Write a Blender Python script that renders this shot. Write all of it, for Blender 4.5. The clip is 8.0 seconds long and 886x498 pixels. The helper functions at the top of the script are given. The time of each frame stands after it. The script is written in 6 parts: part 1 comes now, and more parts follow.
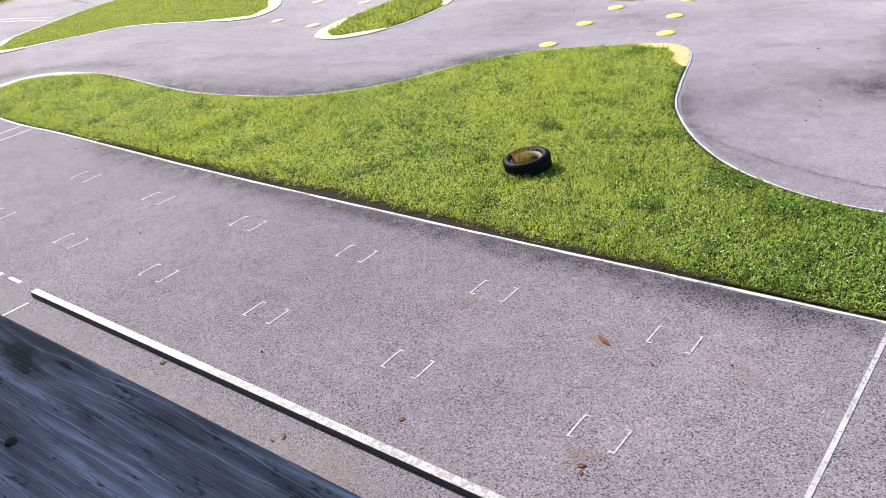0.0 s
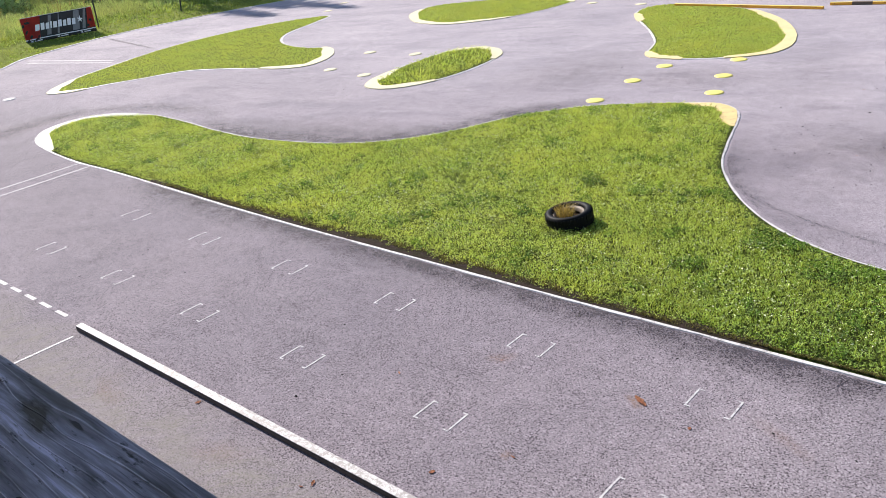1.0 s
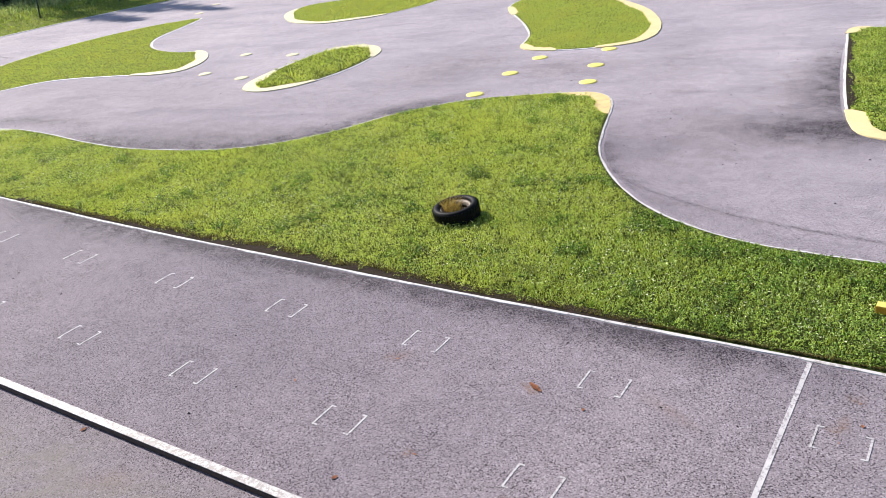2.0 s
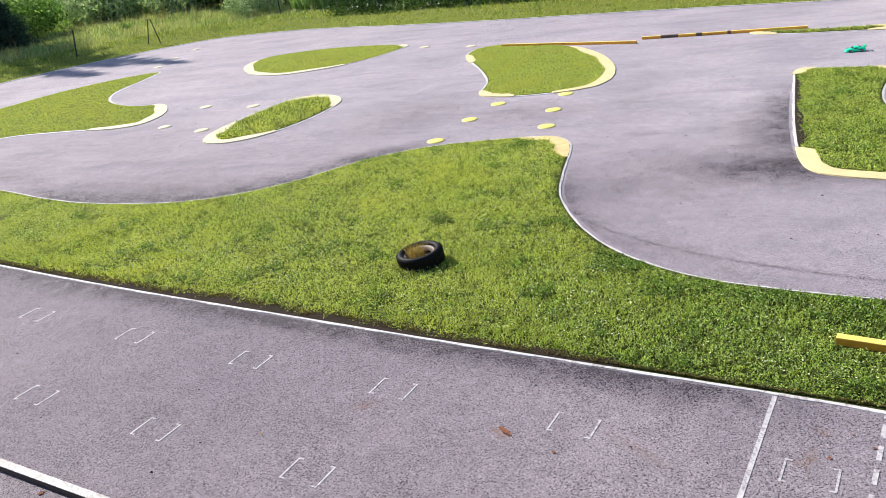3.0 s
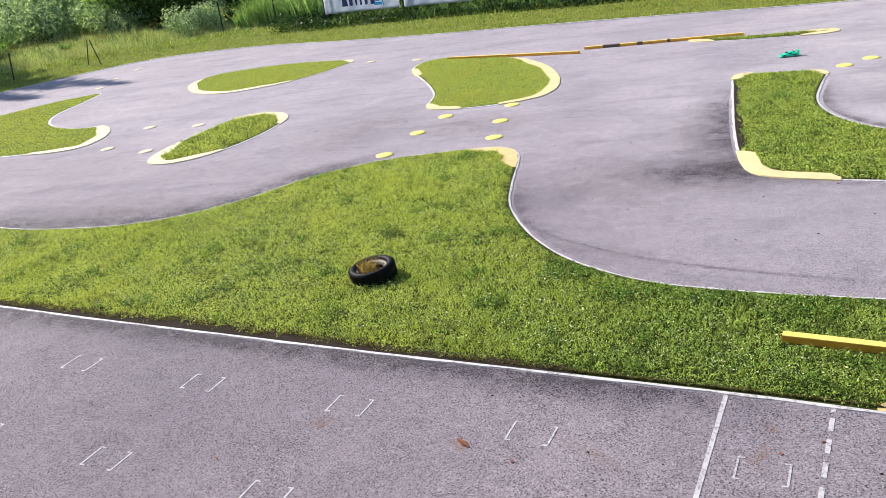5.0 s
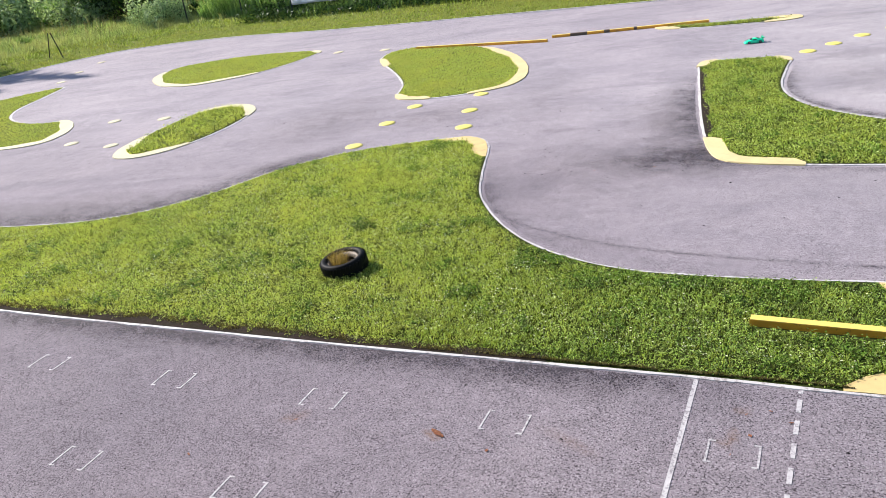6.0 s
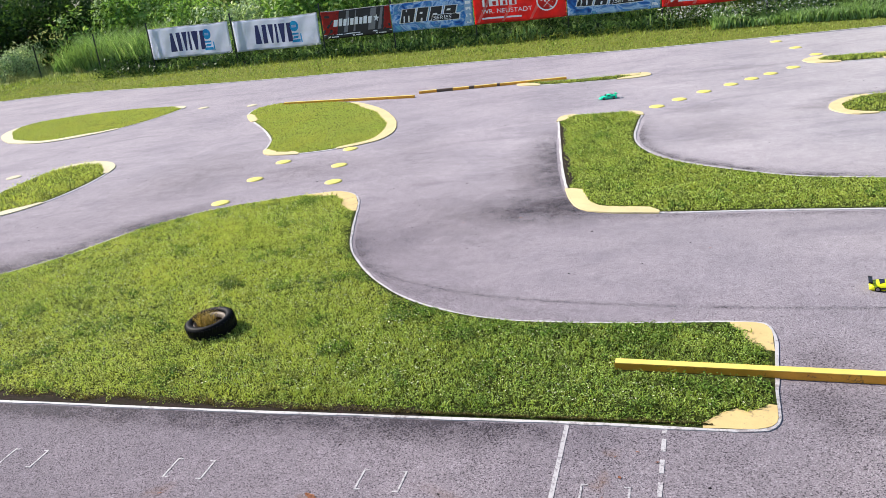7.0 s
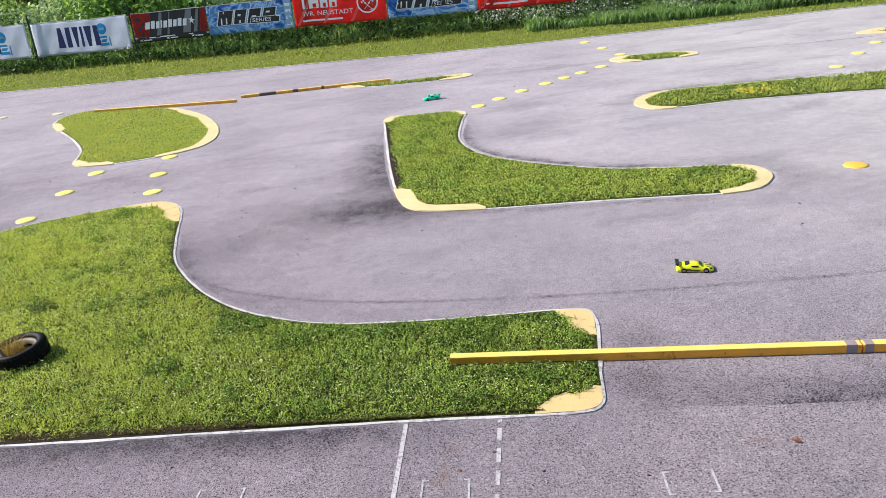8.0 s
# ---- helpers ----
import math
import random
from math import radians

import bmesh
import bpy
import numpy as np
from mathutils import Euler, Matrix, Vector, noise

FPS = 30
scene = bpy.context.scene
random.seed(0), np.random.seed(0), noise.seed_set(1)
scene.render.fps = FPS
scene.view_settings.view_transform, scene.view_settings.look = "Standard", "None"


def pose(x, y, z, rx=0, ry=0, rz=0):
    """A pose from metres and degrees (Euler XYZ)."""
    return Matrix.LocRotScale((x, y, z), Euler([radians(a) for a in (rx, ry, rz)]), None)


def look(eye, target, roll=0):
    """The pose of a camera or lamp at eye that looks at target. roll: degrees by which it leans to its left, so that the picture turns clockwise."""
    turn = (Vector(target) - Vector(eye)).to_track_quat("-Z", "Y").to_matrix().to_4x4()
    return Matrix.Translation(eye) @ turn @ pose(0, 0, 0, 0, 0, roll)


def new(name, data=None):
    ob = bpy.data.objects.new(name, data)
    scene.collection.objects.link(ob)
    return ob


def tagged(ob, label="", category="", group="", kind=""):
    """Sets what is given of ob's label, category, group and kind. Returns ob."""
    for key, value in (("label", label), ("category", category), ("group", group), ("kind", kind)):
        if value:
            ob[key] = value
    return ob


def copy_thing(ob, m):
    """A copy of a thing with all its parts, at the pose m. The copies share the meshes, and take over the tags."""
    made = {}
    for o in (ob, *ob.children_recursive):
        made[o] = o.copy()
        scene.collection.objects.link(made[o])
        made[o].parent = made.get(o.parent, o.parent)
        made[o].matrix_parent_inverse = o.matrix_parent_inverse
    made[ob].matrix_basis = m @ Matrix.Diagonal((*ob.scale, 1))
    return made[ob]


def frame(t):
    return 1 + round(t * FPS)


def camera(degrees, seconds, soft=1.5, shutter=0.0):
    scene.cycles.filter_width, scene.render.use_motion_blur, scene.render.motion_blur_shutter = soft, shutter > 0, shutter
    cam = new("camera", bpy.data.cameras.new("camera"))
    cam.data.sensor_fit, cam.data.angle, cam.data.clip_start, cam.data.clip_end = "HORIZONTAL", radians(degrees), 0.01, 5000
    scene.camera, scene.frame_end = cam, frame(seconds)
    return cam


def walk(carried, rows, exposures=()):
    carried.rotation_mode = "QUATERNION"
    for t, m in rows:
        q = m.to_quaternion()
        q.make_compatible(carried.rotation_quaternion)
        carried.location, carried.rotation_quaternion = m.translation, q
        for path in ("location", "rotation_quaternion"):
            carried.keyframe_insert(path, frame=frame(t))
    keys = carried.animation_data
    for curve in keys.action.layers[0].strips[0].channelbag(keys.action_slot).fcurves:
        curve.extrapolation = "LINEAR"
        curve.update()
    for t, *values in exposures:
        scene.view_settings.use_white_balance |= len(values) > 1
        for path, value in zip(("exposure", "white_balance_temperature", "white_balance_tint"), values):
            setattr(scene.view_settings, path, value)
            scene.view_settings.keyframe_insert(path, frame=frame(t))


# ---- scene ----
cam = camera(56.7, 8.0, soft=0.6)
PATH = [
    (0, (2.512, -6.518, 4.124), (1.354, -5.175, 3.2), -7.8),
    (0.2, (2.515, -6.515, 4.13), (1.289, -5.225, 3.24), -7.8),
    (0.5, (2.519, -6.51, 4.139), (1.245, -5.229, 3.281), -7.2),
    (0.8, (2.528, -6.503, 4.143), (1.257, -5.21, 3.325), -6.8),
    (1, (2.534, -6.499, 4.146), (1.274, -5.171, 3.339), -6.7),
    (1.2, (2.539, -6.493, 4.148), (1.315, -5.139, 3.357), -6.9),
    (1.5, (2.548, -6.483, 4.153), (1.389, -5.086, 3.337), -6.9),
    (1.8, (2.558, -6.468, 4.155), (1.468, -5.03, 3.316), -7.0),
    (2, (2.563, -6.462, 4.156), (1.511, -4.984, 3.314), -7.2),
    (2.2, (2.576, -6.448, 4.148), (1.565, -4.933, 3.322), -7.3),
    (3.3, (2.564, -6.471, 4.148), (1.568, -4.91, 3.42), -7.8),
    (3.5, (2.562, -6.475, 4.148), (1.552, -4.908, 3.424), -7.9),
    (4, (2.579, -6.464, 4.145), (1.591, -4.874, 3.442), -8.3),
    (4.5, (2.585, -6.457, 4.144), (1.654, -4.835, 3.436), -8.4),
    (4.7, (2.585, -6.455, 4.144), (1.674, -4.836, 3.43), -8.4),
    (5.8, (2.588, -6.442, 4.145), (1.749, -4.807, 3.38), -8.6),
    (6, (2.588, -6.44, 4.145), (1.756, -4.791, 3.378), -8.7),
    (6.5, (2.602, -6.433, 4.141), (1.831, -4.752, 3.38), -8.8),
    (6.8, (2.62, -6.412, 4.144), (1.981, -4.669, 3.427), -7.6),
    (7, (2.632, -6.398, 4.146), (2.082, -4.602, 3.459), -7.0),
    (7.2, (2.639, -6.394, 4.144), (2.194, -4.582, 3.452), -6.4),
    (7.5, (2.649, -6.389, 4.141), (2.354, -4.545, 3.425), -5.7),
    (7.8, (2.668, -6.377, 4.136), (2.468, -4.533, 3.415), -5.7),
    (8, (2.68, -6.369, 4.133), (2.522, -4.511, 3.409), -5.9),
]
walk(cam, [(t, look(eye, target, roll)) for t, eye, target, roll in PATH],
     [(0.0, 0.90, 6380, 12), (0.5, 0.84, 6380, 12), (2.0, 0.80, 6380, 12), (4.5, 0.78, 6380, 12), (6.5, 0.78, 6380, 12), (7.5, 0.70, 6380, 12), (8.0, 0.70, 6380, 12)])

# ---- sky and sun ----
world = bpy.data.worlds.new("sky_world")
world.use_nodes = True
scene.world = world
sky = world.node_tree.nodes.new("ShaderNodeTexSky")
sky.sky_type = "NISHITA"
sky.sun_disc = False
SUN_EL = radians(37)
SUN_AZ = math.atan2(-0.97, 0.22)          # clockwise from +y: the sun stands towards -x
sky.sun_elevation = SUN_EL
sky.sun_rotation = SUN_AZ
sky.air_density, sky.dust_density, sky.ozone_density = 1.0, 0.6, 2.0
world.node_tree.links.new(sky.outputs[0], world.node_tree.nodes["Background"].inputs[0])
world.node_tree.nodes["Background"].inputs[1].default_value = 0.095

sun_data = bpy.data.lights.new("sun", "SUN")
sun_data.energy, sun_data.angle, sun_data.color = 5.0, radians(0.6), (1.0, 0.92, 0.82)
sun = new("sun", sun_data)
to_sun = Vector((math.sin(SUN_AZ) * math.cos(SUN_EL), math.cos(SUN_AZ) * math.cos(SUN_EL), math.sin(SUN_EL)))
sun.rotation_euler = to_sun.to_track_quat("Z", "Y").to_euler()


# ---- material helpers ----
def material(name, rough=0.8, metal=0.0):
    m = bpy.data.materials.new(name)
    m.use_nodes = True
    b = m.node_tree.nodes["Principled BSDF"]
    b.inputs["Roughness"].default_value = rough
    b.inputs["Metallic"].default_value = metal
    return m, m.node_tree, b


def place(nt):
    return nt.nodes.new("ShaderNodeTexCoord").outputs["Object"]


def world_place(nt):
    return nt.nodes.new("ShaderNodeNewGeometry").outputs["Position"]


def grain(nt, at, scale, detail=4.0, rough=0.55, distortion=0.0):
    n = nt.nodes.new("ShaderNodeTexNoise")
    n.inputs["Scale"].default_value = scale
    n.inputs["Detail"].default_value = detail
    n.inputs["Roughness"].default_value = rough
    n.inputs["Distortion"].default_value = distortion
    nt.links.new(at, n.inputs["Vector"])
    return n.outputs["Fac"]


def cells(nt, at, scale, feature="F1", out="Color"):
    n = nt.nodes.new("ShaderNodeTexVoronoi")
    n.feature = feature
    n.inputs["Scale"].default_value = scale
    nt.links.new(at, n.inputs["Vector"])
    return n.outputs[out]


def ramp(nt, fac, *stops):
    n = nt.nodes.new("ShaderNodeValToRGB")
    els = n.color_ramp.elements
    while len(els) < len(stops):
        els.new(0.5)
    for e, (p, c) in zip(els, stops):
        e.position = p
        e.color = (*c, 1) if isinstance(c, tuple) else (c, c, c, 1)
    nt.links.new(fac, n.inputs["Fac"])
    return n.outputs["Color"]


def blend(nt, fac, a, b, how="MIX"):
    n = nt.nodes.new("ShaderNodeMix")
    n.data_type, n.blend_type = "RGBA", how
    for socket, value in ((n.inputs[0], fac), (n.inputs[6], a), (n.inputs[7], b)):
        if isinstance(value, (int, float)):
            socket.default_value = value if socket.type == "VALUE" else (value, value, value, 1)
        elif isinstance(value, tuple):
            socket.default_value = (*value, 1)
        else:
            nt.links.new(value, socket)
    return n.outputs[2]


def math_node(nt, how, a, b=0.0):
    n = nt.nodes.new("ShaderNodeMath")
    n.operation = how
    for socket, value in ((n.inputs[0], a), (n.inputs[1], b)):
        if isinstance(value, (int, float)):
            socket.default_value = value
        else:
            nt.links.new(value, socket)
    return n.outputs[0]


def relief(nt, bsdf, height, strength, distance):
    n = nt.nodes.new("ShaderNodeBump")
    n.inputs["Strength"].default_value = strength
    n.inputs["Distance"].default_value = distance
    nt.links.new(height, n.inputs["Height"])
    nt.links.new(n.outputs[0], bsdf.inputs["Normal"])


def shifted(nt, at, loc=(0, 0, 0), rot=0.0, scale=(1, 1, 1)):
    n = nt.nodes.new("ShaderNodeMapping")
    n.vector_type = "TEXTURE"
    n.inputs["Location"].default_value = loc
    n.inputs["Rotation"].default_value = (0, 0, radians(rot))
    n.inputs["Scale"].default_value = scale
    nt.links.new(at, n.inputs["Vector"])
    return n.outputs[0]


def spot(nt, at, loc, size, rot, strength):
    """A soft-edged stain of that half size on the ground."""
    v = shifted(nt, at, (*loc, 0), rot, (*size, 1000))
    n = nt.nodes.new("ShaderNodeVectorMath")
    n.operation = "LENGTH"
    nt.links.new(v, n.inputs[0])
    return ramp(nt, n.outputs["Value"], (0.0, strength), (0.45, strength * 0.6), (1.0, 0.0))


# ---- materials ----
def asphalt_material():
    m, nt, b = material("asphalt", 0.85)
    at = world_place(nt)
    warp = nt.nodes.new("ShaderNodeVectorMath")
    warp.operation = "MULTIPLY_ADD"
    wob = nt.nodes.new("ShaderNodeTexNoise")
    wob.inputs["Scale"].default_value = 1.3
    wob.inputs["Detail"].default_value = 5
    nt.links.new(at, wob.inputs["Vector"])
    nt.links.new(wob.outputs["Color"], warp.inputs[0])
    warp.inputs[1].default_value = (0.9, 0.9, 0)
    nt.links.new(at, warp.inputs[2])
    at_w = shifted(nt, warp.outputs[0], (0.45, 0.45, 0))
    where = nt.nodes.new("ShaderNodeSeparateXYZ")
    nt.links.new(at, where.inputs[0])
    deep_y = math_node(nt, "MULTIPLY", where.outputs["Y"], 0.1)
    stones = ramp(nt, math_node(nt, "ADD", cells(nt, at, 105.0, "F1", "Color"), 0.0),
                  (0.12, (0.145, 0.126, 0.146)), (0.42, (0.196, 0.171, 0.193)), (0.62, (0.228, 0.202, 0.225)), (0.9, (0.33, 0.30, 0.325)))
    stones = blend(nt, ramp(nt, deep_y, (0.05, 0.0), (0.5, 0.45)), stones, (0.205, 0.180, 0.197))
    broad = ramp(nt, grain(nt, at, 0.35, 5.0, 0.6, 0.4), (0.32, (0.86, 0.86, 0.88)), (0.68, (1.11, 1.10, 1.09)))
    c = blend(nt, 1.0, stones, broad, "MULTIPLY")
    fine = ramp(nt, grain(nt, at, 5.0, 8.0, 0.72), (0.3, 0.86), (0.72, 1.12))
    c = blend(nt, 1.0, c, fine, "MULTIPLY")
    # paler with growing y: the far asphalt's grazing sheen and haze put into its colour
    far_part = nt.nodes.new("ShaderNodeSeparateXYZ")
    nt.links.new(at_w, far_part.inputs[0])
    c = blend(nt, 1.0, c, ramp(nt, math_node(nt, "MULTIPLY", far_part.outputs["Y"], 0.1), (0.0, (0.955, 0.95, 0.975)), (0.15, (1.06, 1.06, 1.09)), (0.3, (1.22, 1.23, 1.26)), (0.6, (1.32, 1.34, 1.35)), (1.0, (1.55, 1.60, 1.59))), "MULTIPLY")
    # paler and a little warmer towards +x
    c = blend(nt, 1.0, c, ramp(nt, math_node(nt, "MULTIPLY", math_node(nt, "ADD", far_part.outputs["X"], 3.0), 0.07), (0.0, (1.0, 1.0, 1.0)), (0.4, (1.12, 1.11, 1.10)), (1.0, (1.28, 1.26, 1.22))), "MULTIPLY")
    infield = ramp(nt, math_node(nt, "MULTIPLY", far_part.outputs["Y"], 0.1), (0.1, 0.0), (0.5, 1.0))
    streak = ramp(nt, grain(nt, shifted(nt, at_w, (0, 0, 0), 18, (3.2, 1.0, 1.0)), 1.1, 8.0, 0.68, 0.5), (0.28, (0.75, 0.75, 0.78)), (0.5, (1.0, 1.0, 1.0)), (0.72, (1.08, 1.08, 1.08)))
    c = blend(nt, infield, c, blend(nt, 1.0, c, streak, "MULTIPLY"))
    # rubber laid down where the cars brake and turn
    dark = 0.0
    for loc, size, rot, k in (
            ((0.5, 6.25), (2.3, 1.4), 8, 0.8), ((0.7, 6.3), (0.9, 0.9), 20, 1.2), ((0.1, 8.2), (1.0, 2.8), 7, 0.7), ((-1.3, 5.3), (2.2, 3.4), -15, 0.42), ((-2.0, 7.9), (0.45, 0.3), 0, 0.4), ((-0.67, 8.46), (0.4, 0.26), 0, 0.4),
            ((4.6, 0.25), (1.3, 0.30), -6, 0.4), ((3.95, 0.42), (0.6, 0.6), 0, 0.6), ((4.0, 1.3), (0.5, 0.7), 0, 0.5), ((-9.5, 3.7), (3.8, 1.0), 8, 0.65),
            ((-6.6, 6.3), (1.6, 0.5), 50, 0.5), ((-2.0, 5.2), (0.5, 1.6), 15, 0.35), ((-0.4, 2.95), (1.6, 0.35), -22, 0.35),
            ((-4.9, 9.4), (2.4, 1.4), 20, 0.62), ((-7.6, 9.3), (1.9, 2.8), 0, 0.62), ((-2.9, 10.2), (1.3, 3.0), 10, 0.35), ((3.3, 11.2), (1.5, 1.7), 0, 0.42), ((3.2, 13.2), (1.0, 0.5), 15, 0.4), ((5.6, 12.6), (0.9, 0.4), 10, 0.45),
            ((2.6, 7.7), (2.0, 0.35), -25, 0.3), ((4.3, 18.4), (2.8, 0.3), 8, 0.35), ((-3.4, -0.14), (4.6, 0.24), 0, 0.5),
            ((-17.6, 1.2), (0.9, 1.6), 10, 0.5), ((-3.2, 12.0), (0.8, 2.0), 12, 0.2), ((7.4, 6.4), (0.5, 0.9), 0, 0.3),
            ((0.3, -0.3), (1.7, 0.25), 0, 0.35)):
        s_ = spot(nt, at_w, loc, size, rot, k)
        dark = s_ if isinstance(dark, float) else math_node(nt, "MAXIMUM", dark, s_)
    patchy = ramp(nt, grain(nt, at, 2.6, 8.0, 0.75), (0.3, 0.35), (0.65, 1.0))
    dark = math_node(nt, "MULTIPLY", dark, patchy)
    c = blend(nt, math_node(nt, "MULTIPLY", dark, 0.72), c, (0.075, 0.058, 0.066))
    # black pits between the stones, closer together where rubber has filled the surface
    lack = math_node(nt, "MULTIPLY", math_node(nt, "SUBTRACT", grain(nt, at, 1.4, 5.0, 0.65), 0.5), 0.16)
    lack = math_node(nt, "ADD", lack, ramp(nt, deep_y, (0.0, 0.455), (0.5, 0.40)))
    lack = math_node(nt, "ADD", lack, math_node(nt, "MULTIPLY", dark, 0.11))
    each = nt.nodes.new("ShaderNodeSeparateColor")
    nt.links.new(cells(nt, at, 96.0, "F1", "Color"), each.inputs[0])
    loose = math_node(nt, "ADD", math_node(nt, "MULTIPLY", each.outputs[0], 0.30), math_node(nt, "MULTIPLY", grain(nt, at, 60.0, 3.0, 0.62), 0.70))
    pits = math_node(nt, "MULTIPLY", math_node(nt, "SUBTRACT", math_node(nt, "SUBTRACT", lack, 0.03), loose), 14.0)
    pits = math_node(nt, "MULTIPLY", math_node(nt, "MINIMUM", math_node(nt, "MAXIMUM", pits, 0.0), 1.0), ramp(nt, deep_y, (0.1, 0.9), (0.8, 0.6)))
    c = blend(nt, pits, c, (0.014, 0.011, 0.015))
    # rusty smears left by rotten leaves
    rust = 0.0
    for loc, size, rot, k in (((-0.45, -1.27), (0.13, 0.05), -25, 0.9), ((0.22, -2.66), (0.11, 0.08), 40, 0.6), ((-1.72, -1.36), (0.12, 0.12), 0, 0.5), ((-0.78, -2.48), (0.07, 0.05), 0, 0.6),
                              ((0.76, -1.18), (0.35, 0.12), -20, 0.4), ((4.72, -0.64), (0.16, 0.05), -10, 0.8), ((2.2, -0.4), (0.14, 0.10), 0, 0.6), ((2.08, -0.86), (0.08, 0.10), 0, 0.7),
                              ((-4.7, -3.66), (0.35, 0.12), -20, 0.5), ((-2.9, -3.7), (0.4, 0.2), 10, 0.4), ((-1.2, -3.75), (0.3, 0.2), 0, 0.5)):
        s_ = spot(nt, at_w, (loc[0], loc[1]), size, rot, k)
        rust = s_ if isinstance(rust, float) else math_node(nt, "MAXIMUM", rust, s_)
    c = blend(nt, math_node(nt, "MULTIPLY", rust, ramp(nt, grain(nt, at, 30.0, 4.0, 0.7), (0.35, 0.15), (0.62, 1.0))), c, (0.17, 0.095, 0.06))
    # brownish dust drifting along the stand's side
    side = nt.nodes.new("ShaderNodeSeparateXYZ")
    nt.links.new(at_w, side.inputs[0])
    dust = ramp(nt, math_node(nt, "MULTIPLY", math_node(nt, "ADD", side.outputs["Y"], 3.3), -1.0), (0.0, 0.0), (0.5, 0.7))
    dust = math_node(nt, "MULTIPLY", dust, ramp(nt, grain(nt, shifted(nt, at_w, (0, 0, 0), 60, (4.0, 1.0, 1.0)), 9.0, 6.0, 0.75), (0.32, 0.1), (0.66, 1.0)))
    c = blend(nt, dust, c, (0.192, 0.178, 0.155))
    # a more neutral grey towards +x
    greyer = ramp(nt, math_node(nt, "MULTIPLY", math_node(nt, "ADD", side.outputs["X"], 2.0), 0.08), (0.0, 0.0), (0.9, 1.0))
    c = blend(nt, greyer, c, blend(nt, 1.0, c, (0.99, 1.05, 1.01), "MULTIPLY"))
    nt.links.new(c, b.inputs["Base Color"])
    bump = math_node(nt, "ADD", cells(nt, at, 100.0, "F1", "Distance"), grain(nt, at, 58.0, 3.0, 0.62))
    relief(nt, b, bump, 0.55, 0.006)
    b.inputs["Specular IOR Level"].default_value = 0.2
    return m


def grass_material(name, low, mid, high, dry, size=0.9, lush=None, calm=False):
    """Blades that let light through, each of its own shade, in broad patches."""
    m, nt, b = material(name, 0.55)
    at = world_place(nt)
    each = nt.nodes.new("ShaderNodeNewGeometry").outputs["Random Per Island"]
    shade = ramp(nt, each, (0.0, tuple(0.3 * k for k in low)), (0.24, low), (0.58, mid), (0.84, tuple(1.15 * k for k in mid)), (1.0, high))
    if calm:
        shade = ramp(nt, each, (0.0, low), (0.5, mid), (1.0, high))
    patch = ramp(nt, grain(nt, at, size, 5.0, 0.6, 0.3), (0.36, 0.0), (0.66, 0.75))
    c = blend(nt, patch, shade, dry)
    if lush is not None:
        # ranker, darker growth towards the damp end of the long island
        end = nt.nodes.new("ShaderNodeSeparateXYZ")
        nt.links.new(at, end.inputs[0])
        damp = math_node(nt, "ADD", math_node(nt, "MULTIPLY", math_node(nt, "ADD", end.outputs["X"], 3.2), 0.16), math_node(nt, "MULTIPLY", math_node(nt, "SUBTRACT", grain(nt, at, 0.9, 4.0, 0.6), 0.5), 1.4))
        low_side = math_node(nt, "SUBTRACT", end.outputs["Y"], math_node(nt, "MULTIPLY", math_node(nt, "ADD", end.outputs["X"], 1.0), 0.5))
        near = ramp(nt, math_node(nt, "MULTIPLY", low_side, 0.2), (0.05, 0.9), (0.5, 0.58), (0.9, 0.4))
        c = blend(nt, math_node(nt, "MULTIPLY", ramp(nt, damp, (0.0, 0.0), (0.5, 0.5)), near), c, blend(nt, each, (lush[0] * 0.12, lush[1] * 0.18, lush[2] * 0.3), (lush[0] * 1.35, lush[1] * 1.3, lush[2] * 2.2)))
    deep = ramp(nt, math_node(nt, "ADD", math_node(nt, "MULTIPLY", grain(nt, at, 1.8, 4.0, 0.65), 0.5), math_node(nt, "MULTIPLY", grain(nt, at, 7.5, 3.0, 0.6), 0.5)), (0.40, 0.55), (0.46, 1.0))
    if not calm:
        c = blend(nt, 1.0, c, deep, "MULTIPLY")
    nt.links.new(c, b.inputs["Base Color"])
    b.inputs["Specular IOR Level"].default_value = 0.25
    t = nt.nodes.new("ShaderNodeBsdfTranslucent")
    nt.links.new(blend(nt, 1.0, c, (1.0, 1.0, 0.55), "MULTIPLY"), t.inputs[0])
    mix = nt.nodes.new("ShaderNodeMixShader")
    mix.inputs[0].default_value = 0.4
    nt.links.new(b.outputs[0], mix.inputs[1])
    nt.links.new(t.outputs[0], mix.inputs[2])
    nt.links.new(mix.outputs[0], nt.nodes["Material Output"].inputs[0])
    return m


def soil_material(name, soil, green):
    m, nt, b = material(name, 0.95)
    at = world_place(nt)
    c = blend(nt, ramp(nt, grain(nt, at, 14.0, 6.0, 0.7), (0.35, 0.0), (0.6, 1.0)), soil, green)
    c = blend(nt, 1.0, c, ramp(nt, grain(nt, at, 60.0, 3.0), (0.3, 0.55), (0.7, 1.25)), "MULTIPLY")
    nt.links.new(c, b.inputs["Base Color"])
    b.inputs["Specular IOR Level"].default_value = 0.08
    relief(nt, b, grain(nt, at, 40.0, 6.0, 0.7), 0.9, 0.03)
    return m


